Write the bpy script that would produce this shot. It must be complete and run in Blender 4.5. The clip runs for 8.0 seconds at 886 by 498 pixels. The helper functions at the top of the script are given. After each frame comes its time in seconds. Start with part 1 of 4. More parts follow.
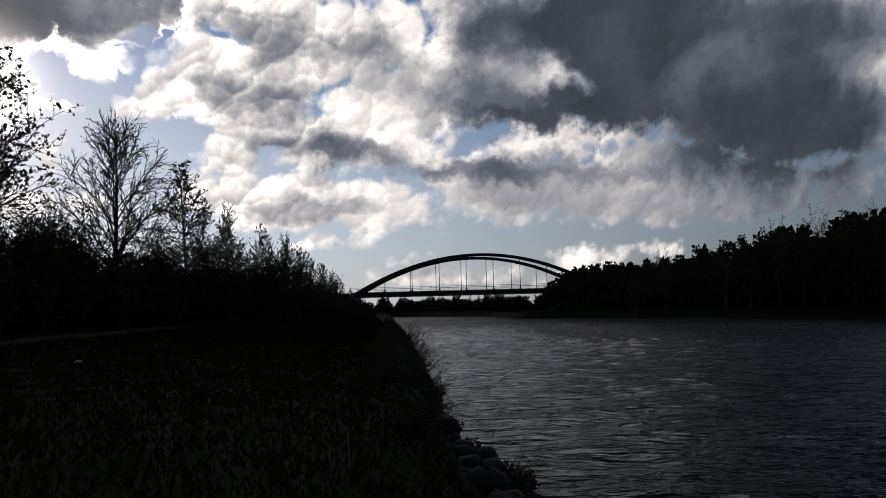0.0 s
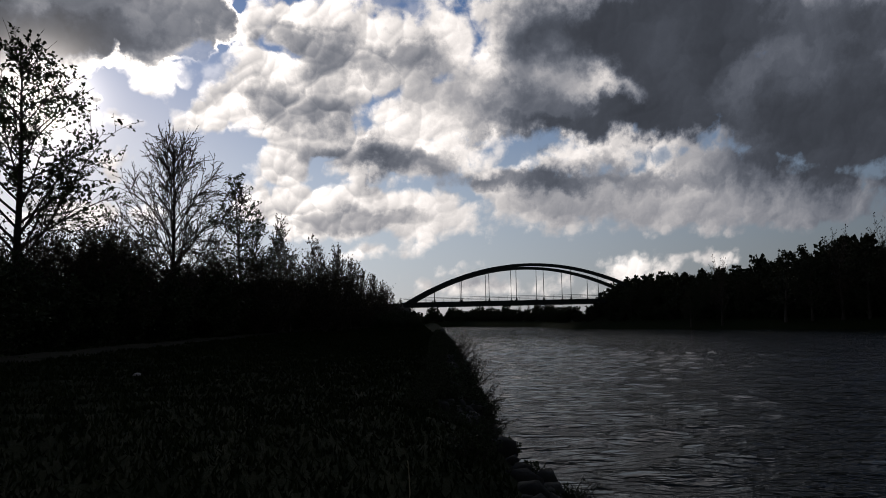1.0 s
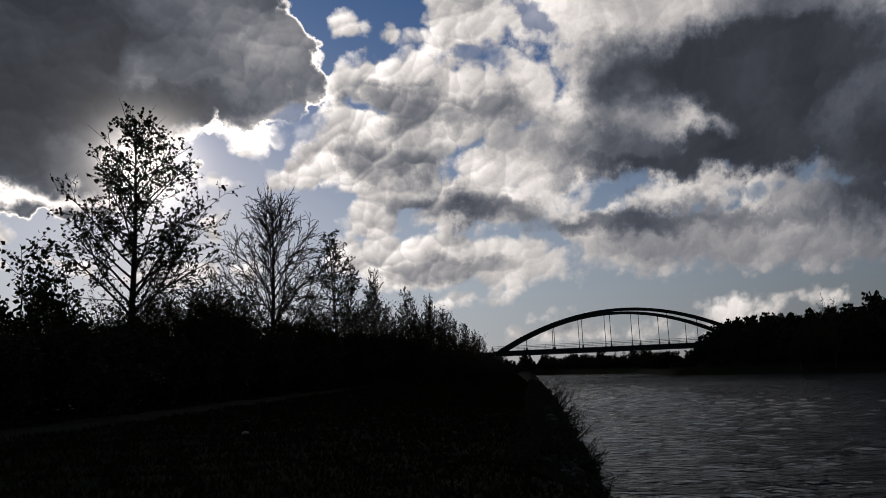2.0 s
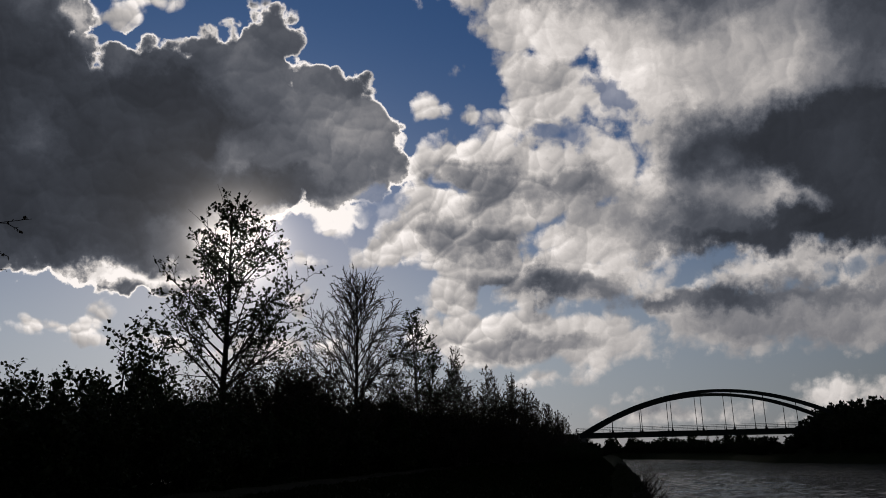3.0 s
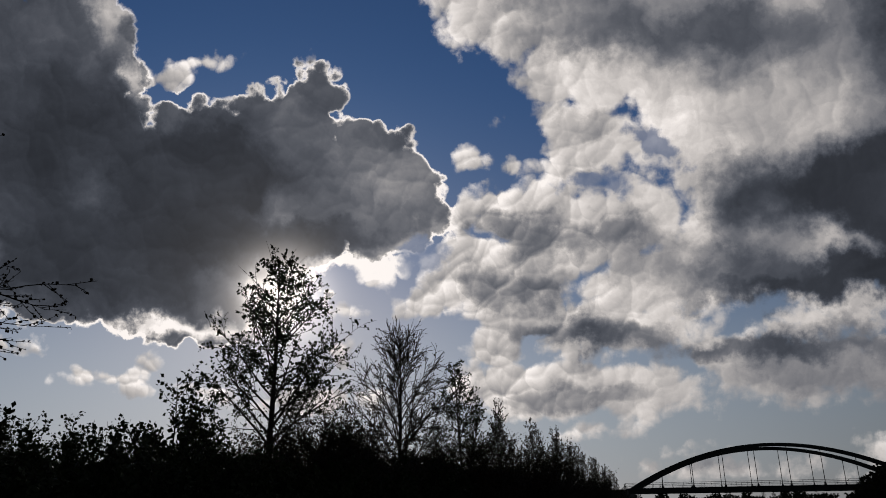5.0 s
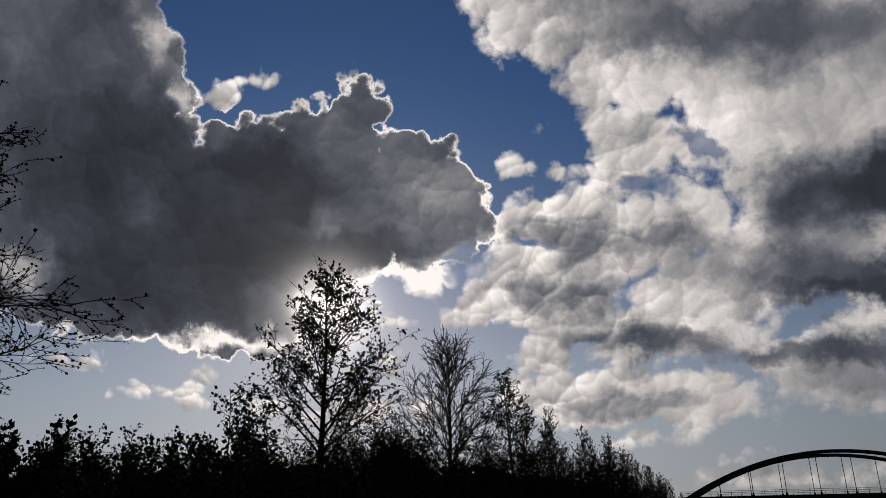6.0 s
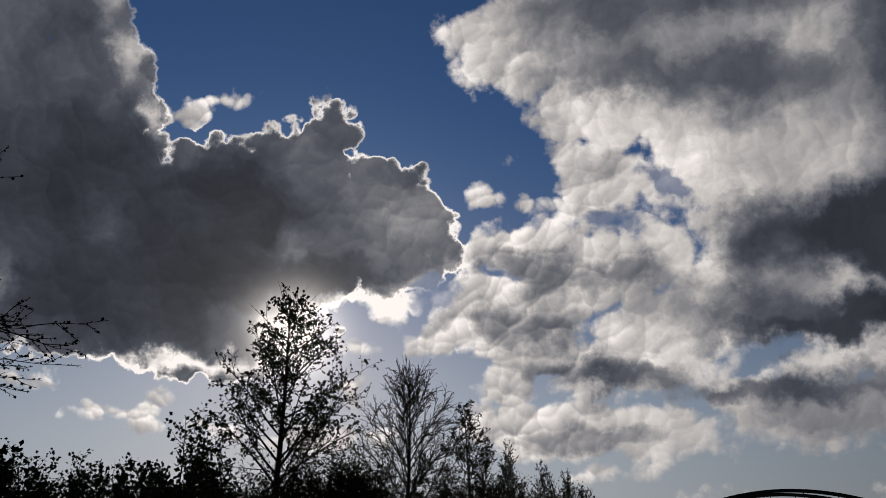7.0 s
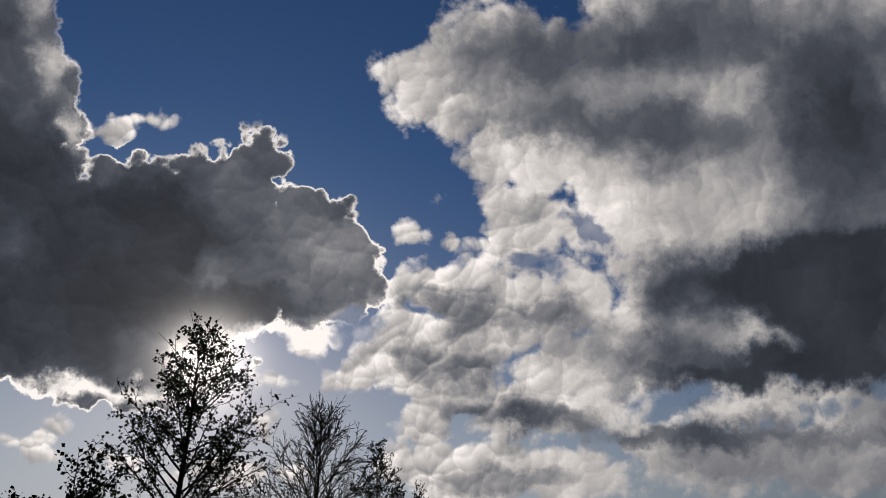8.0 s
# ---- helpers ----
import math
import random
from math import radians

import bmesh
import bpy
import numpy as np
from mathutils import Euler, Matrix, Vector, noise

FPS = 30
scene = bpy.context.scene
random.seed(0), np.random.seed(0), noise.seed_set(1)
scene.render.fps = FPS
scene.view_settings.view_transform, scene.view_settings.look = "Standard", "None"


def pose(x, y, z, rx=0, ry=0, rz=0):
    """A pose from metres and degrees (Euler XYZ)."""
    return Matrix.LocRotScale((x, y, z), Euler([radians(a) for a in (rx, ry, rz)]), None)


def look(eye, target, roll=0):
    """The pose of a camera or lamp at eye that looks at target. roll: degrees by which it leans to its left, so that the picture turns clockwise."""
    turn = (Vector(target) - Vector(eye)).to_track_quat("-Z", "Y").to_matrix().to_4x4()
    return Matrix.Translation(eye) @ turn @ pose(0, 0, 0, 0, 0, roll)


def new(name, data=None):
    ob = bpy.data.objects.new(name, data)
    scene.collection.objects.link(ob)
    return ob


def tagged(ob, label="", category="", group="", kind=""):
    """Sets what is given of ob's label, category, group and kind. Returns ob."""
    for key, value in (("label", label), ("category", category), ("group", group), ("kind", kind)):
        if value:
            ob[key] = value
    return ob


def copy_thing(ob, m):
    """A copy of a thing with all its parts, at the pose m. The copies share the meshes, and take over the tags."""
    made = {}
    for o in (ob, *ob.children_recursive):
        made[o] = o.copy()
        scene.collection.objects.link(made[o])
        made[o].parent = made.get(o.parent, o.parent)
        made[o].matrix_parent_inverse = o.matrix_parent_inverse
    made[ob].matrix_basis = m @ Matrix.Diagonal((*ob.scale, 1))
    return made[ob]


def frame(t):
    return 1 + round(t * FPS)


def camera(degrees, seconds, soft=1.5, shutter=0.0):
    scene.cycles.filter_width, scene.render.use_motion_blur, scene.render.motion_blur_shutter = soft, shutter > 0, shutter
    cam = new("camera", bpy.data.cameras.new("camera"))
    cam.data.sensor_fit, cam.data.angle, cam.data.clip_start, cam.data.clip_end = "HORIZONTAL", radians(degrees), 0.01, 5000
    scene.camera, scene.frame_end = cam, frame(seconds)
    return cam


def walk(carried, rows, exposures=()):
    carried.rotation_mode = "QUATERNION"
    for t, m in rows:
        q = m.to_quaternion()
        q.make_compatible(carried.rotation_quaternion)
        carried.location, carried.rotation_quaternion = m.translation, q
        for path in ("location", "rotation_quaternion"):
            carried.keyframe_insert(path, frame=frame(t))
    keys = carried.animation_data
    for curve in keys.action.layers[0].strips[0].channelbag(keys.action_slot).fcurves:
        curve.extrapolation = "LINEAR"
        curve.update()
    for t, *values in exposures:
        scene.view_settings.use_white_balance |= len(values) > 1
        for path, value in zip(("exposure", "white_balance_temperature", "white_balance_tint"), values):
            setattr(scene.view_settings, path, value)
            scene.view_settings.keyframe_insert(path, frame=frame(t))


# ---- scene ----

# ------------------------------------------------------------------ camera
cam = camera(62.2, 8.0, soft=0.9)
EYE = 1.6
# seconds, x, y, z from the first eye, yaw, pitch up, roll
ROWS = [
    (0.0, 0.0, 0.0, 0.0, 0.0, 4.42, -1.5),
    (0.5, -0.05, 0.12, 0.08, -0.09, 3.24, -1.57),
    (1.0, -0.14, 0.25, 0.15, 3.82, 5.25, -1.22),
    (1.5, -0.2, 0.13, 0.26, 8.24, 7.96, -2.28),
    (1.7, -0.26, 0.18, 0.3, 9.35, 8.25, -2.5),
    (2.8, -0.31, -0.08, 0.35, 15.1, 14.38, -1.3),
    (3.0, -0.3, -0.13, 0.37, 16.86, 15.37, -1.22),
    (3.5, -0.23, -0.33, 0.38, 19.13, 15.03, -1.25),
    (4.0, -0.14, -0.55, 0.35, 20.12, 16.24, -1.77),
    (4.5, -0.08, -0.7, 0.37, 20.34, 20.21, -1.66),
    (4.7, -0.08, -0.73, 0.38, 19.99, 19.81, -0.92),
    (5.8, -0.08, -0.72, 0.38, 21.66, 18.74, -0.59),
    (6.0, -0.02, -0.75, 0.34, 24.02, 20.06, -0.92),
    (6.5, 0.14, -0.9, 0.29, 24.18, 19.04, -0.13),
    (7.0, 0.06, -0.82, 0.48, 21.25, 22.23, 0.15),
    (7.5, 0.13, -0.79, 0.62, 21.29, 26.85, 0.53),
    (8.0, 0.33, -0.86, 0.56, 14.91, 25.07, 0.6),
]
EXPOSURES = [(0.0, 0.74), (1.0, 0.66), (1.7, 0.42), (2.8, 0.0), (8.0, 0.0)]
walk(cam, [(t, pose(x, y, EYE + z, 0, 0, yaw) @ pose(0, 0, 0, 90 + pitch) @ pose(0, 0, 0, 0, 0, roll))
           for t, x, y, z, yaw, pitch, roll in ROWS], EXPOSURES)

# ------------------------------------------------------------------ world: blue sky with broken cumulus
SUN_AZ, SUN_EL = -33.0, 15.2          # degrees, azimuth clockwise from +y
world = bpy.data.worlds.new("sky")
scene.world = world
world.use_nodes = True
NT = world.node_tree
NT.nodes.clear()


class Graph:
    """Small writer of shader nodes."""

    def __init__(self, tree):
        self.t = tree

    def put(self, node, slot, value):
        if value is None:
            return
        if isinstance(value, bpy.types.NodeSocket):
            self.t.links.new(value, node.inputs[slot])
        else:
            node.inputs[slot].default_value = value

    def m(self, op, a, b=None, c=None, clamp=False):
        n = self.t.nodes.new("ShaderNodeMath")
        n.operation, n.use_clamp = op, clamp
        for i, v in enumerate((a, b, c)):
            self.put(n, i, v)
        return n.outputs[0]

    def v(self, op, a, b=None, scale=None):
        n = self.t.nodes.new("ShaderNodeVectorMath")
        n.operation = op
        self.put(n, 0, a)
        self.put(n, 1, b)
        self.put(n, "Scale", scale)
        return n.outputs["Value" if op in ("DOT_PRODUCT", "LENGTH") else "Vector"]

    def step(self, x, lo, hi, a=0.0, b=1.0):
        n = self.t.nodes.new("ShaderNodeMapRange")
        n.interpolation_type = "SMOOTHSTEP"
        for i, v in enumerate((x, lo, hi, a, b)):
            self.put(n, i, v)
        return n.outputs[0]

    def noise(self, vec, scale, detail=6.0, rough=0.55, lac=2.0, kind="Fac", flat=False):
        n = self.t.nodes.new("ShaderNodeTexNoise")
        n.normalize = True
        n.noise_dimensions = "2D" if flat else "3D"
        for s, v in (("Vector", vec), ("Scale", scale), ("Detail", detail), ("Roughness", rough), ("Lacunarity", lac)):
            self.put(n, s, v)
        return n.outputs[kind]

    def puffs(self, vec, scale):
        n = self.t.nodes.new("ShaderNodeTexVoronoi")
        n.voronoi_dimensions, n.feature, n.normalize = "2D", "F1", True
        self.put(n, "Vector", vec)
        self.put(n, "Scale", scale)
        return n.outputs["Distance"]

    def mix(self, f, a, b):
        n = self.t.nodes.new("ShaderNodeMix")
        n.data_type, n.clamp_factor = "RGBA", True
        self.put(n, "Factor", f)
        self.put(n, 6, a)
        self.put(n, 7, b)
        return n.outputs[2]

    def ramp(self, f, stops):
        n = self.t.nodes.new("ShaderNodeValToRGB")
        e = n.color_ramp.elements
        while len(e) < len(stops):
            e.new(0.5)
        for el, (p, c) in zip(e, stops):
            el.position, el.color = p, (*c, 1)
        self.put(n, 0, f)
        return n.outputs[0]


def unit(az, el):
    a, e = radians(az), radians(el)
    return Vector((math.sin(a) * math.cos(e), math.cos(a) * math.cos(e), math.sin(e)))


# Cloud masses on the tangent plane of the sky at azimuth -18, elevation 20:
# (across, up, half width, half height, tilt in degrees), tangents of the angle.
CLOUD_WEST = [(-0.295, 0.056, 0.149, 0.125, 2), (-0.122, 0.069, 0.082, 0.083, 2), (-0.287, 0.173, 0.035, 0.056, 2),
              (-0.241, 0.165, 0.045, 0.065, 2), (-0.195, 0.168, 0.038, 0.062, 2), (-0.156, 0.133, 0.046, 0.04, 2),
              (-0.499, -0.077, 0.087, 0.037, 1), (-0.409, 0.147, 0.046, 0.048, 2), (-0.493, 0.034, 0.182, 0.15, 2),
              (-0.387, 0.156, 0.054, 0.048, 2), (-0.541, 0.231, 0.089, 0.178, 2), (-0.632, 0.135, 0.203, 0.22, 2),
              (-0.398, -0.064, 0.183, 0.067, -1), (-0.068, 0.04, 0.04, 0.037, 2), (-0.511, 0.334, 0.034, 0.049, 3),
              (-0.466, 0.246, 0.019, 0.053, 2), (-0.716, 0.017, 0.061, 0.041, -2), (-0.573, 0.447, 0.081, 0.13, -2),
              (-0.655, 0.537, 0.165, 0.142, -2), (-0.712, 0.357, 0.111, 0.128, -2)]
CLOUD_SCRAPS = [(-0.358, 0.251, 0.035, 0.009, -1), (-0.399, 0.227, 0.031, 0.016, 2), (-0.118, -0.03, 0.032, 0.023, 2),
                (-0.163, -0.022, 0.041, 0.012, 2), (-0.171, -0.095, 0.013, 0.007, 1), (0.005, 0.108, 0.014, 0.01, 2),
                (0.059, 0.1, 0.012, 0.009, 2), (0.012, 0.072, 0.012, 0.009, 2), (0.035, 0.161, 0.009, 0.01, 2),
                (-0.484, -0.179, 0.042, 0.016, 1), (-0.439, -0.197, 0.05, 0.009, 1), (-0.191, -0.147, 0.021, 0.013, 1),
                (-0.182, -0.167, 0.022, 0.009, 1), (-0.228, -0.214, 0.088, 0.015, 1), (-0.51, -0.177, 0.076, 0.015, -3),
                (-0.459, -0.17, 0.025, 0.018, -1), (-0.653, -0.133, 0.03, 0.008, -1), (-0.732, -0.123, 0.035, 0.01, -1),
                (-0.361, -0.204, 0.049, 0.016, -1)]
CLOUD_MIDDLE = [(0.044, 0.028, 0.051, 0.038, 2), (0.015, -0.034, 0.042, 0.047, 2), (0.066, -0.063, 0.073, 0.05, 1),
                (-0.044, -0.077, 0.041, 0.018, 19), (-0.011, -0.042, 0.038, 0.023, 32), (0.118, -0.0, 0.07, 0.058, 2),
                (0.113, 0.057, 0.031, 0.026, 2), (0.192, 0.002, 0.082, 0.054, 2), (0.143, 0.105, 0.039, 0.035, 2),
                (0.25, 0.027, 0.055, 0.047, 2), (0.045, -0.142, 0.036, 0.03, 1), (0.121, -0.118, 0.092, 0.029, 1),
                (0.19, -0.131, 0.131, 0.03, -1), (0.259, -0.058, 0.101, 0.053, 1)]
CLOUD_EAST = [(0.003, 0.338, 0.038, 0.029, 3), (0.048, 0.292, 0.067, 0.04, -23), (0.093, 0.404, 0.04, 0.045, 3),
              (0.134, 0.34, 0.12, 0.09, 3), (0.136, 0.227, 0.063, 0.056, -33), (0.255, 0.256, 0.177, 0.105, 2),
              (0.126, 0.163, 0.039, 0.028, 2), (0.186, 0.138, 0.063, 0.047, 2), (0.336, 0.155, 0.104, 0.08, 2),
              (0.442, 0.313, 0.23, 0.23, 3), (0.456, 0.005, 0.192, 0.109, 2), (0.603, 0.117, 0.131, 0.224, 2),
              (0.353, 0.084, 0.072, 0.087, 2), (0.353, -0.055, 0.11, 0.046, 1)]
CLOUD_LOW = [(0.058, -0.205, 0.068, 0.029, 1), (0.146, -0.205, 0.084, 0.031, 1), (0.23, -0.213, 0.077, 0.036, 1),
             (0.361, -0.154, 0.117, 0.026, 1), (0.479, -0.156, 0.158, 0.023, 1), (0.599, -0.13, 0.096, 0.018, 1),
             (0.413, -0.182, 0.099, 0.038, 1), (0.525, -0.188, 0.115, 0.027, 1), (0.737, -0.175, 0.353, 0.049, 2),
             (1.006, -0.145, 0.183, 0.018, 2), (0.47, -0.124, 0.119, 0.036, 2), (0.675, -0.126, 0.154, 0.032, 2),
             (0.535, -0.101, 0.176, 0.026, 1), (0.685, 0.408, 0.127, 0.169, 3), (0.947, -0.013, 0.3, 0.11, 4),
             (0.881, 0.114, 0.283, 0.077, 5)]
CLOUD_FAR = [(0.589, -0.288, 0.053, 0.023, 0), (0.561, -0.302, 0.05, 0.019, 0), (0.691, -0.274, 0.096, 0.012, 0),
             (0.264, -0.292, 0.042, 0.011, 20), (0.223, -0.308, 0.042, 0.014, -1), (0.372, -0.318, 0.118, 0.018, -1),
             (0.148, -0.265, 0.063, 0.011, 0), (0.427, -0.231, 0.02, 0.004, 1), (0.336, -0.215, 0.014, 0.003, 1)]
CLOUD_GAPS = [(-0.069, -0.019, 0.027, 0.021, 2), (0.253, 0.124, 0.039, 0.013, -38), (0.401, -0.113, 0.032, 0.01, -11),
              (0.452, -0.125, 0.037, 0.007, -7), (0.559, -0.12, 0.043, 0.012, 11), (0.448, -0.111, 0.059, 0.007, -4),
              (0.175, 0.071, 0.017, 0.007, -8), (0.423, -0.1, 0.035, 0.009, -12)]
# broad tones inside the clouds: the same five numbers, then stops lighter (+) or darker (-)
TONE_WEST = [(-0.374, 0.076, 0.093, 0.087, 2, -2.53), (-0.489, -0.018, 0.16, 0.067, 2, -1.21),
             (-0.217, 0.001, 0.105, 0.026, 2, -0.99), (-0.595, 0.129, 0.131, 0.152, 2, -1.32),
             (-0.261, 0.048, 0.041, 0.027, 2, 0.83), (-0.1, 0.077, 0.072, 0.062, 2, 0.94),
             (-0.558, 0.308, 0.067, 0.118, 3, -0.22), (-0.488, 0.319, 0.025, 0.044, 3, 2.2),
             (-0.452, 0.236, 0.018, 0.041, 2, 2.53), (-0.518, 0.436, 0.025, 0.06, -2, 2.2),
             (-0.424, -0.114, 0.159, 0.017, 1, 3.3), (-0.178, -0.032, 0.071, 0.015, 2, 2.86),
             (-0.099, -0.026, 0.045, 0.03, 2, 1.98), (-0.051, 0.01, 0.046, 0.017, 2, 1.54),
             (-0.264, -0.071, 0.052, 0.037, 1, 2.64), (-0.716, 0.001, 0.053, 0.037, -2, 2.2)]
TONE_MIDDLE = [(0.077, -0.066, 0.061, 0.033, 1, -1.87), (0.095, -0.001, 0.039, 0.031, 2, -1.54),
               (0.192, 0.006, 0.066, 0.023, 2, -1.65), (0.129, -0.133, 0.08, 0.021, 1, -1.65),
               (0.237, -0.143, 0.1, 0.018, 1, -1.21), (0.235, -0.028, 0.055, 0.031, 2, -0.88),
               (0.04, 0.02, 0.028, 0.02, 2, -1.21), (0.159, 0.07, 0.031, 0.014, 2, -0.55),
               (0.012, -0.064, 0.021, 0.027, 1, -0.77)]
TONE_EAST = [(0.206, 0.368, 0.153, 0.057, 3, -2.56), (0.418, 0.42, 0.132, 0.075, 3, -2.56),
             (0.167, 0.277, 0.104, 0.029, 2, -1.22), (0.336, 0.272, 0.138, 0.049, 2, -2.03),
             (0.432, 0.048, 0.104, 0.055, 2, -2.97), (0.577, 0.028, 0.097, 0.102, 2, -3.1),
             (0.408, -0.054, 0.111, 0.039, 1, -2.7), (0.552, -0.058, 0.121, 0.031, 1, -2.16),
             (0.64, 0.28, 0.109, 0.215, 2, -3.1), (0.541, 0.309, 0.091, 0.091, 3, -1.08),
             (0.529, 0.082, 0.138, 0.048, 2, -1.35), (0.492, -0.023, 0.046, 0.022, 2, 1.65),
             (0.353, 0.014, 0.036, 0.047, 2, -1.49), (0.177, 0.153, 0.055, 0.024, 2, -0.68),
             (0.425, 0.207, 0.125, 0.08, -4, -0.94)]
TONE_LOW = [(0.652, 0.002, 0.128, 0.067, 4, -1.62), (0.922, -0.051, 0.241, 0.08, 3, -5.0),
            (0.887, 0.089, 0.219, 0.07, 5, -3.65), (0.783, -0.188, 0.43, 0.072, 1, -1.55),
            (0.432, -0.191, 0.073, 0.022, 1, -0.68), (0.627, 0.09, 0.115, 0.048, 5, -1.89),
            (0.941, -0.126, 0.259, 0.039, 2, -1.62), (0.361, -0.158, 0.117, 0.017, 1, -1.76),
            (0.519, -0.147, 0.159, 0.021, 1, -0.94), (0.131, -0.218, 0.114, 0.018, 1, -1.08),
            (0.376, -0.084, 0.104, 0.014, 3, -1.22), (1.07, -0.197, 0.19, 0.063, 1, -1.22),
            (0.548, -0.076, 0.133, 0.019, 3, -1.22), (0.283, -0.306, 0.112, 0.016, -1, -0.68)]


def build_sky():
    g = Graph(NT)
    ray = NT.nodes.new("ShaderNodeTexCoord").outputs["Generated"]
    fwd = unit(-18, 20)
    side = unit(72, 0)
    up = side.cross(fwd)
    ahead = g.m("MAXIMUM", g.v("DOT_PRODUCT", ray, tuple(fwd)), 0.2)
    u = g.m("DIVIDE", g.v("DOT_PRODUCT", ray, tuple(side)), ahead)
    w = g.m("DIVIDE", g.v("DOT_PRODUCT", ray, tuple(up)), ahead)
    xyz = NT.nodes.new("ShaderNodeCombineXYZ")
    NT.links.new(u, xyz.inputs[0])
    NT.links.new(w, xyz.inputs[1])
    plane = xyz.outputs[0]

    def drift(scale, amount, detail, rough=0.55):
        d = g.v("SUBTRACT", g.noise(plane, scale, detail, rough, kind="Color", flat=True), (0.5, 0.5, 0.5))
        return g.v("MULTIPLY", d, (amount, amount, 0))

    # irregular outlines: a wide and a fine wander
    fine = drift(30.0, 0.018, 5.0, 0.6)
    warped = g.v("ADD", g.v("ADD", plane, drift(9.0, 0.03, 2.0)), fine)
    torn = g.v("ADD", warped, drift(14.0, 0.09, 6.0, 0.62))

    def radius(e, before, where):
        """Distance from an ellipse's middle in units of its half axes; one ellipse is worked out after the other."""
        c = g.v("MULTIPLY_ADD", before, (1e-9, 0, 0))
        NT.links.new(where, c.node.inputs[2])
        n = NT.nodes.new("ShaderNodeMapping")
        n.vector_type = "TEXTURE"
        g.put(n, "Vector", c)
        n.inputs["Location"].default_value = (e[0], e[1], 0)
        n.inputs["Rotation"].default_value = (0, 0, radians(e[4]))
        n.inputs["Scale"].default_value = (e[2], e[3], 1)
        return g.v("LENGTH", n.outputs[0])

    def mass(shapes, total, grow=0.0):
        for e in shapes:
            size = min(math.sqrt(e[2] * e[3]), 1.6 * min(e[2], e[3]))
            d = g.m("MULTIPLY_ADD", radius(e, total, warped), -size, size + grow)
            total = g.m("SMOOTH_MAX", total, d, 0.01)
        return total

    def tones(shapes, total):
        for e in shapes:
            r = g.step(radius(e, total, torn), 1.55, 0.25)
            total = g.m("MULTIPLY_ADD", r, e[5], total)
        return total

    start = g.m("MULTIPLY_ADD", u, 1e-6, -1.0)
    west = mass(CLOUD_WEST, start, 0.006)
    field = mass(CLOUD_SCRAPS + CLOUD_FAR, west, 0.002)
    field = mass(CLOUD_MIDDLE + CLOUD_EAST + CLOUD_LOW, field, 0.016)
    gaps = mass(CLOUD_GAPS, g.m("MULTIPLY_ADD", field, 1e-6, -1.0))
    # beyond the mapped masses: an unseen, broken, heavy layer added all round and overhead
    off = g.step(g.v("LENGTH", g.v("MULTIPLY", plane, (0.55, 1.0, 0.0))), 0.62, 0.85)
    layer = g.m("MULTIPLY_ADD", g.noise(ray, 3.0, 5.0), 0.5, -0.12)
    field = g.m("SMOOTH_MAX", field, g.m("ADD", g.m("SUBTRACT", off, 1.0), layer), 0.03)

    sun = unit(SUN_AZ, SUN_EL)
    near_sun = g.m("MAXIMUM", g.v("DOT_PRODUCT", ray, tuple(sun)), 0.0)
    sun_plane = (sun.dot(side) / sun.dot(fwd), sun.dot(up) / sun.dot(fwd) + 0.6, 0.0)
    to_light = g.v("SCALE", g.v("NORMALIZE", g.v("SUBTRACT", sun_plane, plane)), scale=0.005)

    # cauliflower billows of three sizes: height, and light and shade on their flanks
    lumpy = g.v("ADD", g.v("ADD", plane, drift(14.0, 0.03, 1.0)), drift(40.0, 0.007, 4.0))
    ahead_of = g.v("ADD", lumpy, to_light)
    height, flank = None, None
    for scale, swell, slope in ((10.0, 0.075, 11.0), (23.0, 0.055, 8.0), (54.0, 0.028, 2.4)):
        here, there = g.puffs(lumpy, scale), g.puffs(ahead_of, scale)
        here, there = g.m("MULTIPLY", here, here), g.m("MULTIPLY", there, there)
        lift = g.m("MULTIPLY", g.m("SUBTRACT", 0.115, here), swell)
        lit = g.m("MULTIPLY", g.m("SUBTRACT", there, here), slope)
        height = lift if height is None else g.m("ADD", height, lift)
        flank = lit if flank is None else g.m("ADD", flank, lit)

    wisps = g.m("SUBTRACT", g.noise(plane, 20.0, 7.0, 0.62, flat=True), 0.5)
    crisp = g.step(near_sun, 0.84, 0.97)
    depth = g.m("ADD", field, g.m("MULTIPLY_ADD", wisps, g.m("MULTIPLY_ADD", crisp, -0.035, 0.075), height))
    in_west = g.step(west, -0.014, -0.006)
    # outlines are crisp against the light and soft away from it
    cover = g.step(depth, -0.001, g.m("MULTIPLY_ADD", g.m("MULTIPLY", crisp, g.m("MULTIPLY_ADD", in_west, 0.011, 0.015)), -1.0, 0.031))
    holes = g.step(g.m("MULTIPLY_ADD", wisps, 0.09, g.m("ADD", gaps, height)), -0.008, 0.016, 1.0, 0.25)
    cover = g.m("MULTIPLY", cover, holes)

    # stops of brightness: thick clouds, broad tones, drifting grain, billows
    body = g.m("ADD", west, g.m("MULTIPLY_ADD", wisps, 0.05, height))
    stops = g.m("MULTIPLY", g.step(body, 0.003, 0.013), WEST_DARK)
    stops = tones(TONE_WEST + TONE_MIDDLE + TONE_EAST + TONE_LOW, stops)
    grain = g.m("SUBTRACT", g.noise(torn, 9.0, 6.0, 0.55, flat=True), 0.5)
    stops = g.m("SMOOTH_MAX", g.m("MULTIPLY_ADD", grain, 1.2, stops), -3.9, 0.6)
    stops = g.m("MULTIPLY_ADD", grain, 1.2, stops)
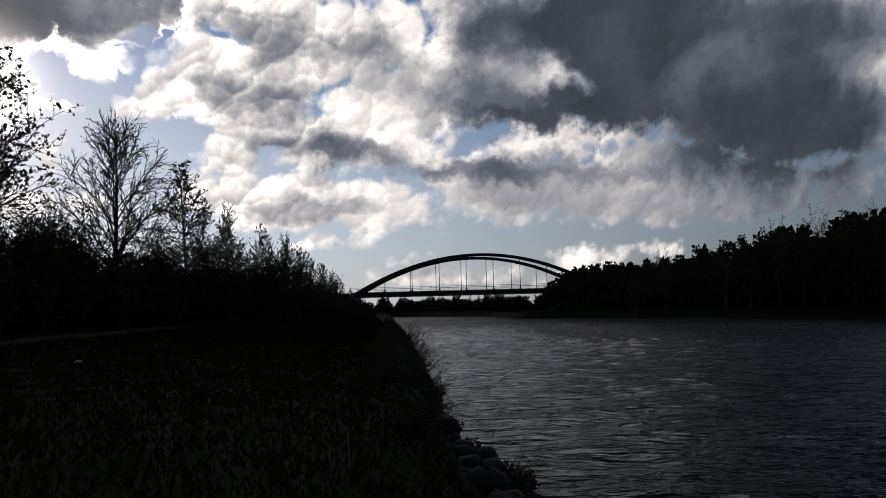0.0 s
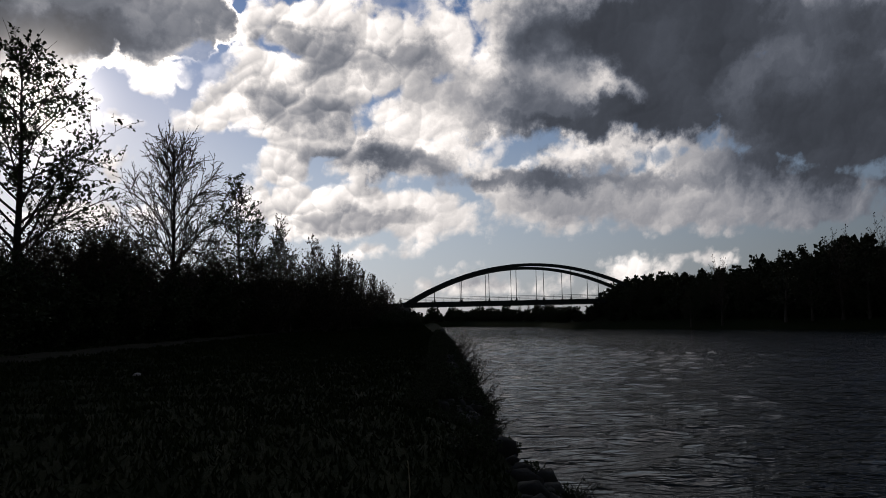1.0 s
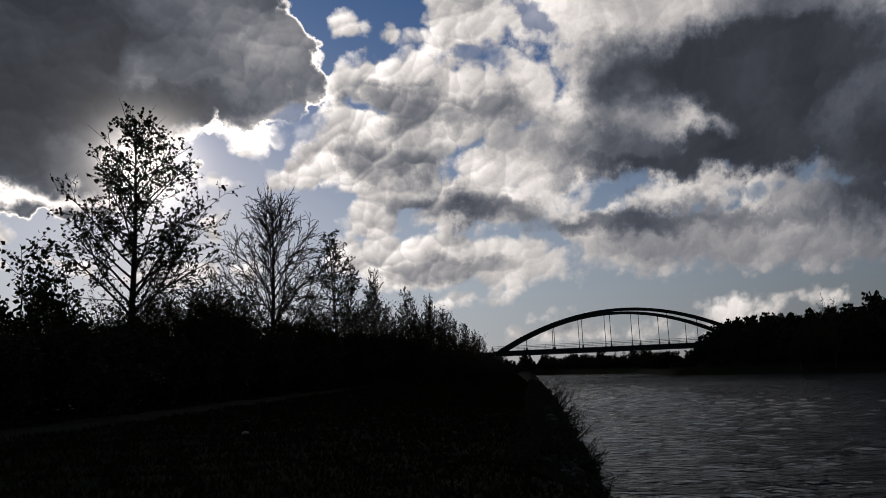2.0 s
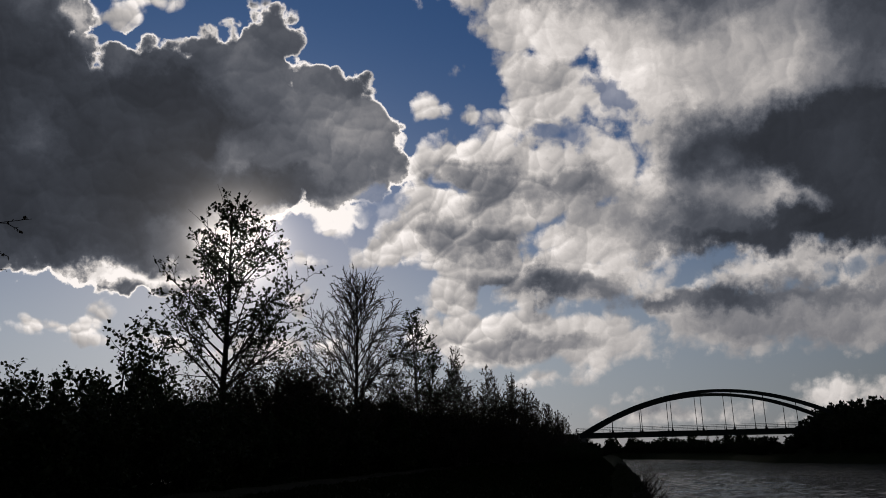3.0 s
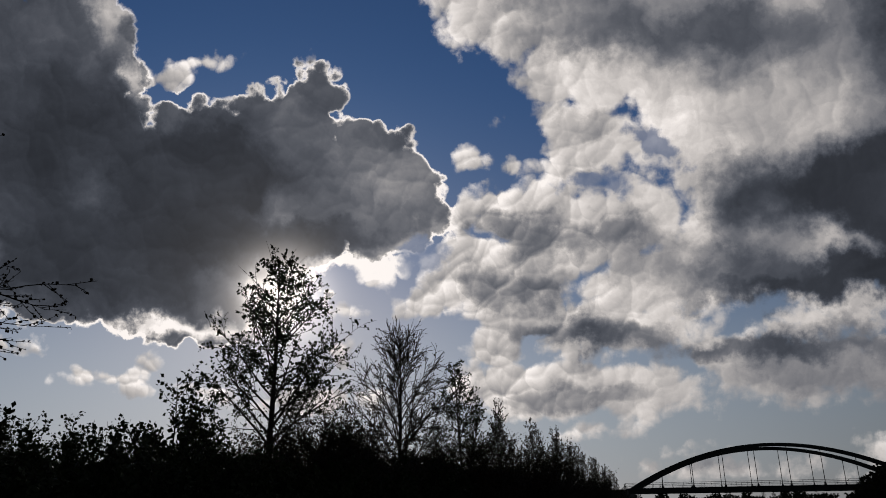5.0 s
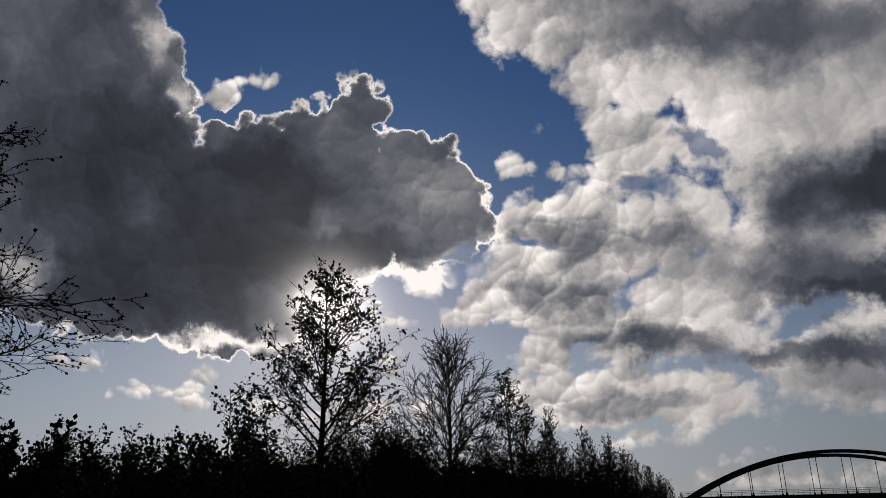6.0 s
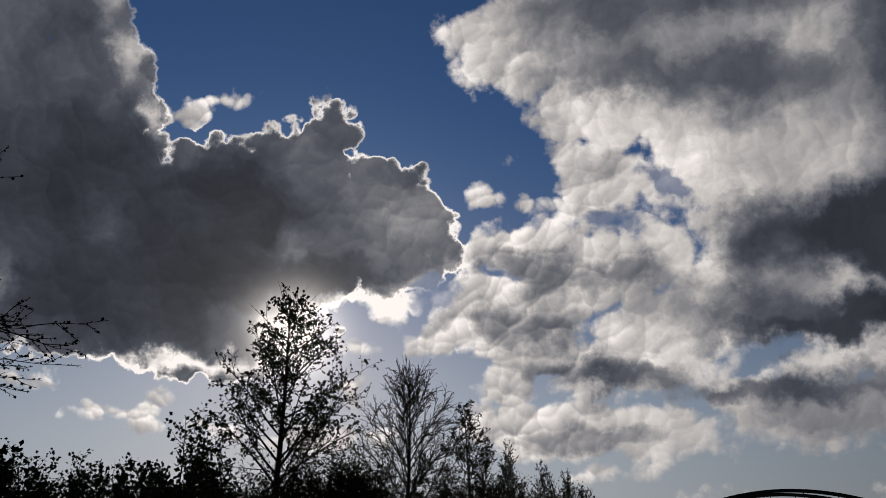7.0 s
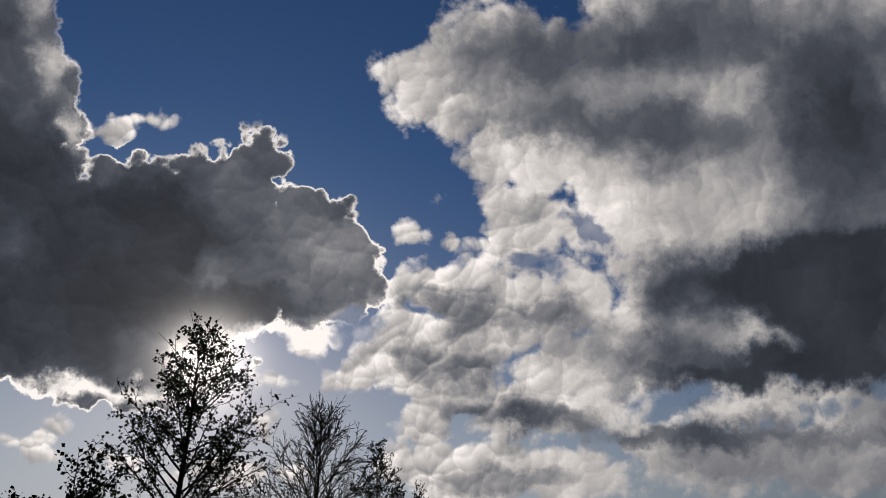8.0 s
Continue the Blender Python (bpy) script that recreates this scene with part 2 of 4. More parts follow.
    heavy = g.m("MULTIPLY", g.step(stops, -3.2, -1.0, 0.5, 1.0), g.m("MULTIPLY_ADD", g.m("MULTIPLY", crisp, g.m("MULTIPLY_ADD", in_west, -0.5, 0.76)), 1.0, 0.24))
    stops = g.m("MULTIPLY_ADD", flank, heavy, stops)
    # thin edges pass the light that comes from behind them
    rim = g.m("MULTIPLY", g.step(depth, 0.009, 0.002), g.m("MULTIPLY", crisp, g.m("MULTIPLY", g.m("MULTIPLY_ADD", in_west, 0.95, 0.3), g.step(g.noise(plane, 13.0, 3.0, flat=True), 0.38, 0.58, 0.25, 1.0))))
    stops = g.m("MINIMUM", g.m("MAXIMUM", g.m("ADD", stops, rim), -4.3), 0.75)
    # the unseen layer is set nearly black so that little light reaches the ground
    stops = g.m("MULTIPLY_ADD", off, g.m("SUBTRACT", -4.2, stops), stops)
    tint = g.mix(g.step(stops, -3.6, 0.2), (0.87, 0.97, 1.22, 1), (1.06, 0.99, 0.95, 1))
    cloud = g.v("SCALE", tint, scale=g.m("MULTIPLY", g.m("POWER", 2.0, stops), CLOUD_WHITE))

    sky = NT.nodes.new("ShaderNodeTexSky")
    sky.sky_type, sky.sun_disc = "NISHITA", False
    sky.sun_elevation, sky.sun_rotation = radians(SUN_EL), radians(SUN_AZ)
    sky.air_density, sky.dust_density, sky.ozone_density = 1.0, 0.3, 3.0
    climb = g.v("DOT_PRODUCT", ray, (0, 0, 1))
    blue_tint = g.mix(g.step(climb, 0.2, 0.58), (1.02, 0.95, 1.02, 1), (0.5, 0.74, 1.08, 1))
    blue = g.v("SCALE", g.v("MULTIPLY", sky.outputs[0], blue_tint), scale=SKY_GAIN)
    haze = g.step(climb, 0.34, 0.02, 0.0, 0.8)
    veil = g.m("MULTIPLY_ADD", g.m("POWER", near_sun, 3.0), 1.0, 0.12)
    blue = g.mix(haze, blue, g.v("SCALE", (0.365, 0.395, 0.445), scale=veil))
    halo = g.m("ADD", g.m("MULTIPLY", g.m("POWER", near_sun, 900.0), 1.3), g.m("MULTIPLY", g.m("POWER", near_sun, 110.0), 0.045))
    colour = g.mix(cover, blue, cloud)
    colour = g.v("ADD", colour, g.v("SCALE", (1.0, 0.9, 0.81), scale=halo))
    back = NT.nodes.new("ShaderNodeBackground")
    g.put(back, 0, colour)
    back.inputs[1].default_value = 1.0
    out = NT.nodes.new("ShaderNodeOutputWorld")
    NT.links.new(back.outputs[0], out.inputs[0])


SKY_GAIN, CLOUD_WHITE, WEST_DARK = 0.039, 0.55, -2.6
build_sky()

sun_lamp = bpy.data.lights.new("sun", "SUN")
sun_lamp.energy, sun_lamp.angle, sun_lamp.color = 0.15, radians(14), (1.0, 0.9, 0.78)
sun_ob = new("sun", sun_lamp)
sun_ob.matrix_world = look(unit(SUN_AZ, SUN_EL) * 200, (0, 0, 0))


# ------------------------------------------------------------------ materials
def material(name, low, high, scale=4.0, rough=0.8, bump=0.3, fine=40.0, metallic=0.0, spread=0.25, per="OBJECT", gloss=0.5):
    """A surface whose colour wanders between two tones at a large and a fine size, with relief."""
    mat = bpy.data.materials.new(name)
    mat.use_nodes = True
    t = mat.node_tree
    t.nodes.clear()
    g = Graph(t)
    where = t.nodes.new("ShaderNodeTexCoord").outputs["Object"]
    big, small = g.noise(where, scale, 4.0), g.noise(where, fine, 5.0, 0.65)
    pick = g.m("ADD", g.m("MULTIPLY", big, 0.6), g.m("MULTIPLY", small, 0.4))
    if per == "OBJECT":
        own = t.nodes.new("ShaderNodeObjectInfo").outputs["Random"]
    else:
        own = t.nodes.new("ShaderNodeNewGeometry").outputs["Random Per Island"]
    pick = g.m("MULTIPLY_ADD", g.m("SUBTRACT", own, 0.5), spread, pick)
    colour = g.mix(g.step(pick, 0.3, 0.7), (*low, 1), (*high, 1))
    b = t.nodes.new("ShaderNodeBsdfPrincipled")
    g.put(b, "Base Color", colour)
    g.put(b, "Roughness", g.m("MULTIPLY_ADD", small, 0.2, rough - 0.1))
    b.inputs["Metallic"].default_value = metallic
    b.inputs["Specular IOR Level"].default_value = gloss
    n = t.nodes.new("ShaderNodeBump")
    n.inputs["Strength"].default_value, n.inputs["Distance"].default_value = bump, 0.02
    t.links.new(small, n.inputs["Height"])
    t.links.new(n.outputs[0], b.inputs["Normal"])
    o = t.nodes.new("ShaderNodeOutputMaterial")
    t.links.new(b.outputs[0], o.inputs[0])
    return mat


BARK = material("bark", (0.05, 0.04, 0.03), (0.12, 0.1, 0.08), 3, 0.9, 0.8)
LEAF = material("young leaves", (0.035, 0.05, 0.015), (0.08, 0.1, 0.03), 1, 0.7, 0.1, per="ISLAND")
BUD = material("buds", (0.05, 0.035, 0.02), (0.09, 0.07, 0.035), 1, 0.8, 0.1, per="ISLAND")
HEDGE = material("hedge leaves", (0.03, 0.04, 0.015), (0.06, 0.08, 0.025), 1, 0.75, 0.1, per="ISLAND")
WOOD_FAR = material("far foliage", (0.035, 0.04, 0.02), (0.07, 0.08, 0.035), 0.3, 0.85, 0.1, per="ISLAND")
STONE = material("bank stone", (0.022, 0.023, 0.021), (0.055, 0.053, 0.048), 2, 0.85, 0.9, 12, gloss=0.2)
STEEL = material("dark green steel paint", (0.03, 0.04, 0.035), (0.055, 0.065, 0.06), 0.5, 0.55, 0.1, 6)
CONCRETE = material("weathered concrete", (0.22, 0.21, 0.2), (0.36, 0.35, 0.33), 0.4, 0.9, 0.4, 5)
ASPHALT = material("asphalt", (0.04, 0.04, 0.042), (0.06, 0.06, 0.06), 1, 0.9, 0.5, 20)
STRAW = material("dry straw", (0.35, 0.3, 0.18), (0.5, 0.44, 0.28), 6, 0.8, 0.2)
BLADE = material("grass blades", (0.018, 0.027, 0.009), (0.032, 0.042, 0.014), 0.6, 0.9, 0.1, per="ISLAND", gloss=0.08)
PALE = material("pale stone", (0.4, 0.39, 0.36), (0.6, 0.58, 0.55), 8, 0.8, 0.4)
GRIT = material("trodden earth and gravel", (0.035, 0.036, 0.022), (0.065, 0.06, 0.045), 1.2, 0.95, 0.8, 25, gloss=0.1)


def ground_material():
    mat = bpy.data.materials.new("meadow and canal bank")
    mat.use_nodes = True
    t = mat.node_tree
    t.nodes.clear()
    g = Graph(t)
    where = t.nodes.new("ShaderNodeTexCoord").outputs["Object"]
    big, mid, small = g.noise(where, 0.12, 4.0), g.noise(where, 1.3, 5.0), g.noise(where, 18.0, 5.0, 0.7)
    pick = g.m("ADD", g.m("MULTIPLY", big, 0.45), g.m("ADD", g.m("MULTIPLY", mid, 0.3), g.m("MULTIPLY", small, 0.25)))
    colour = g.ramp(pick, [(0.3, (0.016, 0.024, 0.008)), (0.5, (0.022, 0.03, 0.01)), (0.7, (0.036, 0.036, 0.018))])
    b = t.nodes.new("ShaderNodeBsdfPrincipled")
    g.put(b, "Base Color", colour)
    b.inputs["Roughness"].default_value = 0.95
    b.inputs["Specular IOR Level"].default_value = 0.08
    n = t.nodes.new("ShaderNodeBump")
    n.inputs["Strength"].default_value, n.inputs["Distance"].default_value = 0.9, 0.08
    t.links.new(g.m("ADD", mid, small), n.inputs["Height"])
    t.links.new(n.outputs[0], b.inputs["Normal"])
    o = t.nodes.new("ShaderNodeOutputMaterial")
    t.links.new(b.outputs[0], o.inputs[0])
    return mat


def water_material():
    mat = bpy.data.materials.new("rippled canal water")
    mat.use_nodes = True
    t = mat.node_tree
    t.nodes.clear()
    g = Graph(t)
    where = t.nodes.new("ShaderNodeTexCoord").outputs["Object"]
    long_waves = g.noise(g.v("MULTIPLY", where, (0.35, 0.9, 1)), 0.8, 3.0, 0.5)
    ripples = g.noise(g.v("MULTIPLY", where, (0.5, 1.15, 1)), 2.2, 3.0, 0.5)
    patch = g.noise(where, 0.035, 3.0)
    height = g.m("ADD", g.m("MULTIPLY", long_waves, 0.25), g.m("MULTIPLY", ripples, g.m("MULTIPLY_ADD", patch, 0.8, 0.1)))
    n = t.nodes.new("ShaderNodeBump")
    n.inputs["Strength"].default_value, n.inputs["Distance"].default_value = 1.0, 0.5
    t.links.new(height, n.inputs["Height"])
    b = t.nodes.new("ShaderNodeBsdfPrincipled")
    b.inputs["Base Color"].default_value = (0.012, 0.016, 0.014, 1)
    b.inputs["Roughness"].default_value = 0.06
    b.inputs["IOR"].default_value = 1.33
    b.inputs["Specular IOR Level"].default_value = 0.087
    t.links.new(n.outputs[0], b.inputs["Normal"])
    o = t.nodes.new("ShaderNodeOutputMaterial")
    t.links.new(b.outputs[0], o.inputs[0])
    return mat


GROUND, WATER = ground_material(), water_material()


# ------------------------------------------------------------------ mesh helpers
def mesh_object(name, verts, faces, mat, parent=None, label="", smooth=False):
    me = bpy.data.meshes.new(name)
    me.from_pydata([tuple(v) for v in verts], [], faces)
    if smooth:
        me.polygons.foreach_set("use_smooth", [True] * len(me.polygons))
    me.materials.append(mat)
    me.update()
    ob = new(name, me)
    if parent is not None:
        ob.parent = parent
    if label:
        tagged(ob, label)
    return ob


def part(name, bm, mat, parent, label="", smooth=False):
    me = bpy.data.meshes.new(name)
    bmesh.ops.recalc_face_normals(bm, faces=bm.faces)
    bm.to_mesh(me)
    bm.free()
    if smooth:
        me.polygons.foreach_set("use_smooth", [True] * len(me.polygons))
    me.materials.append(mat)
    ob = new(name, me)
    ob.parent = parent
    if label:
        tagged(ob, label)
    return ob


def shared(name, ob, parent, m):
    """Another piece on the same mesh."""
    o = new(name, ob.data)
    o.parent, o.matrix_basis = parent, m
    return o


def add_box(bm, centre, size, bevel=0.0):
    made = bmesh.ops.create_cube(bm, size=1, matrix=Matrix.Translation(centre) @ Matrix.Diagonal((*size, 1)))
    if bevel:
        edges = list({e for v in made["verts"] for e in v.link_edges})
        bmesh.ops.bevel(bm, geom=edges, offset=bevel, segments=1, affect="EDGES")


class Bag:
    """Collects vertices and faces of one mesh."""

    def __init__(self):
        self.v, self.f = [], []

    def tube(self, pts, radii, sides):
        base, n = len(self.v), len(pts)
        for i in range(n):
            d = (pts[min(i + 1, n - 1)] - pts[max(i - 1, 0)]).normalized()
            a = d.cross(Vector((0.31, 0.17, 0.94)) if abs(d.z) < 0.9 else Vector((1, 0.2, 0))).normalized()
            b = d.cross(a)
            for k in range(sides):
                c = 2 * math.pi * k / sides
                self.v.append(pts[i] + (a * math.cos(c) + b * math.sin(c)) * radii[i])
        for i in range(n - 1):
            for k in range(sides):
                p, q = base + i * sides + k, base + i * sides + (k + 1) % sides
                self.f.append((p, q, q + sides, p + sides))

    def leaf(self, at, along, size, rng, wide=0.6):
        side = along.cross(Vector((rng.uniform(-1, 1), rng.uniform(-1, 1), rng.uniform(-1, 1))))
        if side.length < 1e-3:
            return
        side = side.normalized() * size * wide * 0.5
        fold = along.cross(side).normalized() * size * 0.12
        base = len(self.v)
        self.v += [at, at + along * size * 0.5 + side + fold, at + along * size, at + along * size * 0.5 - side + fold]
        self.f += [(base, base + 1, base + 2), (base, base + 2, base + 3)]

    def make(self, name, mat, parent, label="", smooth=False):
        return mesh_object(name, self.v, self.f, mat, parent, label, smooth)


# ------------------------------------------------------------------ trees
def turned(d, angle, rng, spin=None):
    """The way d, bent off by an angle (degrees) to a side."""
    side = d.cross(Vector((0, 0, 1)) if abs(d.z) < 0.95 else Vector((1, 0, 0))).normalized()
    side = Matrix.Rotation(rng.uniform(0, 2 * math.pi) if spin is None else spin, 3, d) @ side
    return (d * math.cos(radians(angle)) + side * math.sin(radians(angle))).normalized()


def stem(rng, at, way, length, radius, segs, bend, rise, taper=0.15):
    pts, radii, d = [at.copy()], [radius], way.copy()
    for i in range(segs):
        d = (d + Vector((rng.gauss(0, bend), rng.gauss(0, bend), rng.gauss(0, bend) + rise))).normalized()
        pts.append(pts[-1] + d * (length / segs))
        radii.append(radius * (1 - (1 - taper) * (i + 1) / segs))
    return pts, radii


def along(pts, f):
    k = min(int(f * (len(pts) - 1)), len(pts) - 2)
    r = f * (len(pts) - 1) - k
    return pts[k].lerp(pts[k + 1], r), (pts[k + 1] - pts[k]).normalized()


def tree(name, seed, trunk, limbs, twigs, sprigs, leaf, leaf_mat, lean=(0, 0), leaf_label="", thin=0.013, limb_bend=0.09, uneven=0.2):
    """A tree at the origin.
    trunk: height, radius, segments, bend.  limbs: count, lowest share of the trunk, angles (low, high), length, profile, rise.
    twigs and sprigs: count per parent, angle, length as a share of the parent.  leaf: number per sprig, size, width."""
    rng = random.Random(seed)
    root = new(name)
    wood, boughs, crown = Bag(), Bag(), Bag()
    height, radius, segs, bend = trunk
    pts, radii = stem(rng, Vector((0, 0, -0.3)), Vector((lean[0], lean[1], 1)).normalized(), height + 0.3, radius, segs, bend, 0.04, 0.08)
    radii[0] *= 1.35
    wood.tube(pts, radii, 8)
    count, low, angles, length, profile, rise = limbs
    spin = rng.uniform(0, 6.28)
    for i in range(count):
        f = low + (0.97 - low) * (i + rng.uniform(0, 0.7)) / count
        g = (f - low) / (1 - low)
        at, way = along(pts, f)
        spin += 2.4 + rng.uniform(-0.4, 0.4)
        ang = angles[0] + (angles[1] - angles[0]) * g + rng.uniform(-9, 9)
        ln = length * profile(g) * rng.uniform(1 - 1.2 * uneven, 1 + 0.8 * uneven)
        r = max(radius * 0.42 * (1 - 0.75 * f), 0.018)
        p1, r1 = stem(rng, at, turned(way, ang, rng, spin), ln, r, 6, limb_bend, rise)
        boughs.tube(p1, r1, 5)
        for j in range(max(2, round(twigs[0] * (0.1 + 0.9 * ln / length)))):
            f2 = 0.18 + 0.82 * (j + rng.random()) / twigs[0] if j < twigs[0] else rng.uniform(0.3, 1)
            a2, w2 = along(p1, min(f2, 0.99))
            l2 = max(ln * twigs[2] * (1.15 - 0.6 * f2) * rng.uniform(0.6, 1.2), 0.25)
            p2, r2 = stem(rng, a2, turned(w2, twigs[1] + rng.uniform(-12, 12), rng), l2, max(r * 0.45 * (1 - 0.5 * f2), thin * 1.5), 4, 0.12, rise * 1.3, 0.3)
            boughs.tube(p2, r2, 3)
            for k in range(sprigs[0]):
                f3 = (k + rng.random()) / sprigs[0]
                a3, w3 = along(p2, min(0.15 + 0.85 * f3, 0.99))
                l3 = max(l2 * sprigs[2] * rng.uniform(0.6, 1.3), 0.12)
                p3, r3 = stem(rng, a3, turned(w3, sprigs[1] + rng.uniform(-15, 15), rng), l3, thin, 2, 0.15, rise, 0.6)
                boughs.tube(p3, r3, 3)
                for q in range(leaf[0]):
                    a4, w4 = along(p3, min(0.99, 0.25 + 0.75 * (q + rng.random()) / leaf[0]))
                    crown.leaf(a4, turned(w4, rng.uniform(20, 80), rng), leaf[1] * rng.uniform(0.6, 1.3), rng, leaf[2])
    wood.make("trunk", BARK, root, smooth=True)
    boughs.make("branchwork", BARK, root)
    crown.make("crown", leaf_mat, root, leaf_label)
    return root


def shrub(name, seed, stems, height, spread, per_stem, leaf, leaf_mat, rows=3):
    """A many-stemmed bush: stems fan out of the ground, side shoots carry the leaves."""
    rng = random.Random(seed)
    root = new(name)
    wood, crown = Bag(), Bag()
    for i in range(stems):
        c = 2 * math.pi * (i + rng.random()) / stems
        out = rng.uniform(0.05, spread)
        way = Vector((math.cos(c) * out, math.sin(c) * out, 1)).normalized()
        ln = height * rng.uniform(0.6, 1.0) * (1 - 0.25 * out)
        p1, r1 = stem(rng, Vector((math.cos(c) * 0.3 * out, math.sin(c) * 0.3 * out, -0.15)), way, ln, 0.058 * height ** 0.3 / 1.6, 6, 0.1, 0.03)
        wood.tube(p1, r1, 4)
        for j in range(per_stem):
            f = 0.08 + 0.9 * (j + rng.random()) / per_stem
            a2, w2 = along(p1, min(f, 0.99))
            l2 = height * 0.28 * rng.uniform(0.5, 1.2) * (1.15 - 0.6 * f)
            p2, r2 = stem(rng, a2, turned(w2, rng.uniform(30, 70), rng), l2, min(0.02, 0.004 * height), 3, 0.15, 0.05, 0.4)
            wood.tube(p2, r2, 3)
            for q in range(leaf[0]):
                a3, w3 = along(p2, min(0.99, (q + rng.random()) / leaf[0]))
                a3 = a3 + Vector((rng.gauss(0, 1), rng.gauss(0, 1), rng.gauss(0, 1))) * l2 * 0.12
                crown.leaf(a3, turned(w3, rng.uniform(10, 90), rng), leaf[1] * rng.uniform(0.6, 1.4), rng, leaf[2])
    wood.make("framework", BARK, root)
    crown.make("foliage", leaf_mat, root)
    return root


# ------------------------------------------------------------------ ground, bank and water
WATER_Z = -1.8
# the canal in plan: along the near bank to the bridge, round the bend beyond it, and back along the far bank
SHORE = np.array([(6.0, -120), (3.1, -14), (2.2, 4), (1.25, 14.2), (0.1, 16.8), (-0.15, 20), (-0.3, 24), (-0.72, 29), (-1.45, 40), (-2.5, 55),
                  (-4.8, 86), (-8.5, 130), (-13.9, 205), (-40, 216), (-400, 215), (-400, 262), (-40, 255), (-11, 247),
                  (12, 215), (16, 192), (18.5, 172), (24, 166), (33, 158), (46, 145), (60, 131), (73.6, 116), (92, 96), (104, 60), (108, -120)])


def shore_distance(p):
    """Metres from the waterline, land positive, for an array of plan points."""
    a, b = SHORE, np.roll(SHORE, -1, 0)
    best = np.full(len(p), 1e9)
    inside = np.zeros(len(p), bool)
    for (ax, ay), (bx, by) in zip(a, b):
        d = np.array([bx - ax, by - ay])
        k = np.clip(((p - (ax, ay)) @ d) / (d @ d), 0, 1)
        best = np.minimum(best, np.hypot(p[:, 0] - ax - k * d[0], p[:, 1] - ay - k * d[1]))
        cross = ((ay > p[:, 1]) != (by > p[:, 1]))
        with np.errstate(divide="ignore", invalid="ignore"):
            cross &= p[:, 0] < (bx - ax) * (p[:, 1] - ay) / ((by - ay) if by != ay else 1e-9) + ax
        inside ^= cross
    return np.where(inside, -best, best)


def ground_height(p):
    d = shore_distance(p)
    x, y = p[:, 0], p[:, 1]
    bank = np.interp(d, [-8, -3, 0, 1.9, 2.8, 4.5], [-4.5, -3.3, WATER_Z, -0.28, -0.05, 0.0])
    left = x < -0.065 * y + 15 - np.where(y > 205, 400, 0)
    rise = np.where(left, np.interp(d, [4.5, 10, 16, 30], [0, 0.35, 0.8, 0.9]), np.interp(d, [4.5, 14, 40], [0.0, 2.6, 3.6]) * np.clip((235 - y) / 40, 0.15, 1))
    lumps = 0.05 * np.sin(1.7 * x + 0.6 * y) * np.sin(1.1 * y - 0.4 * x) + 0.03 * np.sin(4.1 * x) * np.sin(3.3 * y + x)
    return bank + rise + lumps * np.clip(d / 2, 0, 1)


def axis(spans):
    return np.unique(np.round(np.concatenate([np.arange(a, b, s) for a, b, s in spans]), 3))


def build_ground():
    xs = axis([(-3000, -400, 200), (-400, -60, 20), (-60, -24, 3), (-24, -6, 0.8), (-6, 5, 0.25), (5, 30, 2.5), (30, 110, 2.0), (110, 400, 20), (400, 3001, 200)])
    ys = axis([(-3000, -120, 240), (-120, -10, 8), (-10, 70, 0.4), (70, 120, 1.2), (120, 270, 2.5), (270, 500, 20), (500, 4001, 250)])
    gx, gy = np.meshgrid(xs, ys)
    p = np.stack([gx.ravel(), gy.ravel()], 1)
    z = ground_height(p)
    nx, ny = len(xs), len(ys)
    i = np.arange(ny - 1)[:, None] * nx + np.arange(nx - 1)[None, :]
    faces = np.stack([i, i + 1, i + nx + 1, i + nx], -1).reshape(-1, 4)
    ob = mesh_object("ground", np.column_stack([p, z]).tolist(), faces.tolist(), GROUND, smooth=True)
    return tagged(ob, "dark grassy meadow and sloping canal bank", "ground", kind="structure")


def height_at(x, y):
    return float(ground_height(np.array([(x, y)]))[0])


build_ground()


def build_water():
    """Wind ripples as real relief: many short wave trains with crests across the canal."""
    xs = axis([(-420, -20, 40), (-20, 24, 0.34), (24, 110, 1.1), (110, 131, 10)])
    ys = axis([(-130, 6, 8), (6, 62, 0.21), (62, 125, 0.55), (125, 281, 3)])
    gx, gy = np.meshgrid(xs, ys)
    z = np.zeros_like(gx)
    r2 = np.random.default_rng(8)
    for k in range(34):
        length = 0.75 * 1.06 ** k * r2.uniform(0.9, 1.1)
        a = radians(r2.normal(96, 26))
        crest = 0.0034 * length ** 0.9
        z += crest * np.sin(2 * np.pi / length * (gx * math.cos(a) + gy * math.sin(a)) + r2.uniform(0, 6.28))
    gust = 0.75 + 0.35 * np.sin(gx * 0.09 + gy * 0.05 + 1.0) * np.sin(gy * 0.075 - gx * 0.04)
    z = WATER_Z + z * gust * np.clip((130 - gy) / 60, 0.25, 1) * (gy > 6)
    nx, ny = len(xs), len(ys)
    i = np.arange(ny - 1)[:, None] * nx + np.arange(nx - 1)[None, :]
    faces = np.stack([i, i + 1, i + nx + 1, i + nx], -1).reshape(-1, 4)
    ob = mesh_object("water", np.stack([gx, gy, z], -1).reshape(-1, 3).tolist(), faces.tolist(), WATER, smooth=True)
    tagged(ob, "dark rippled canal water under a cloudy sky", "water", kind="structure")


build_water()


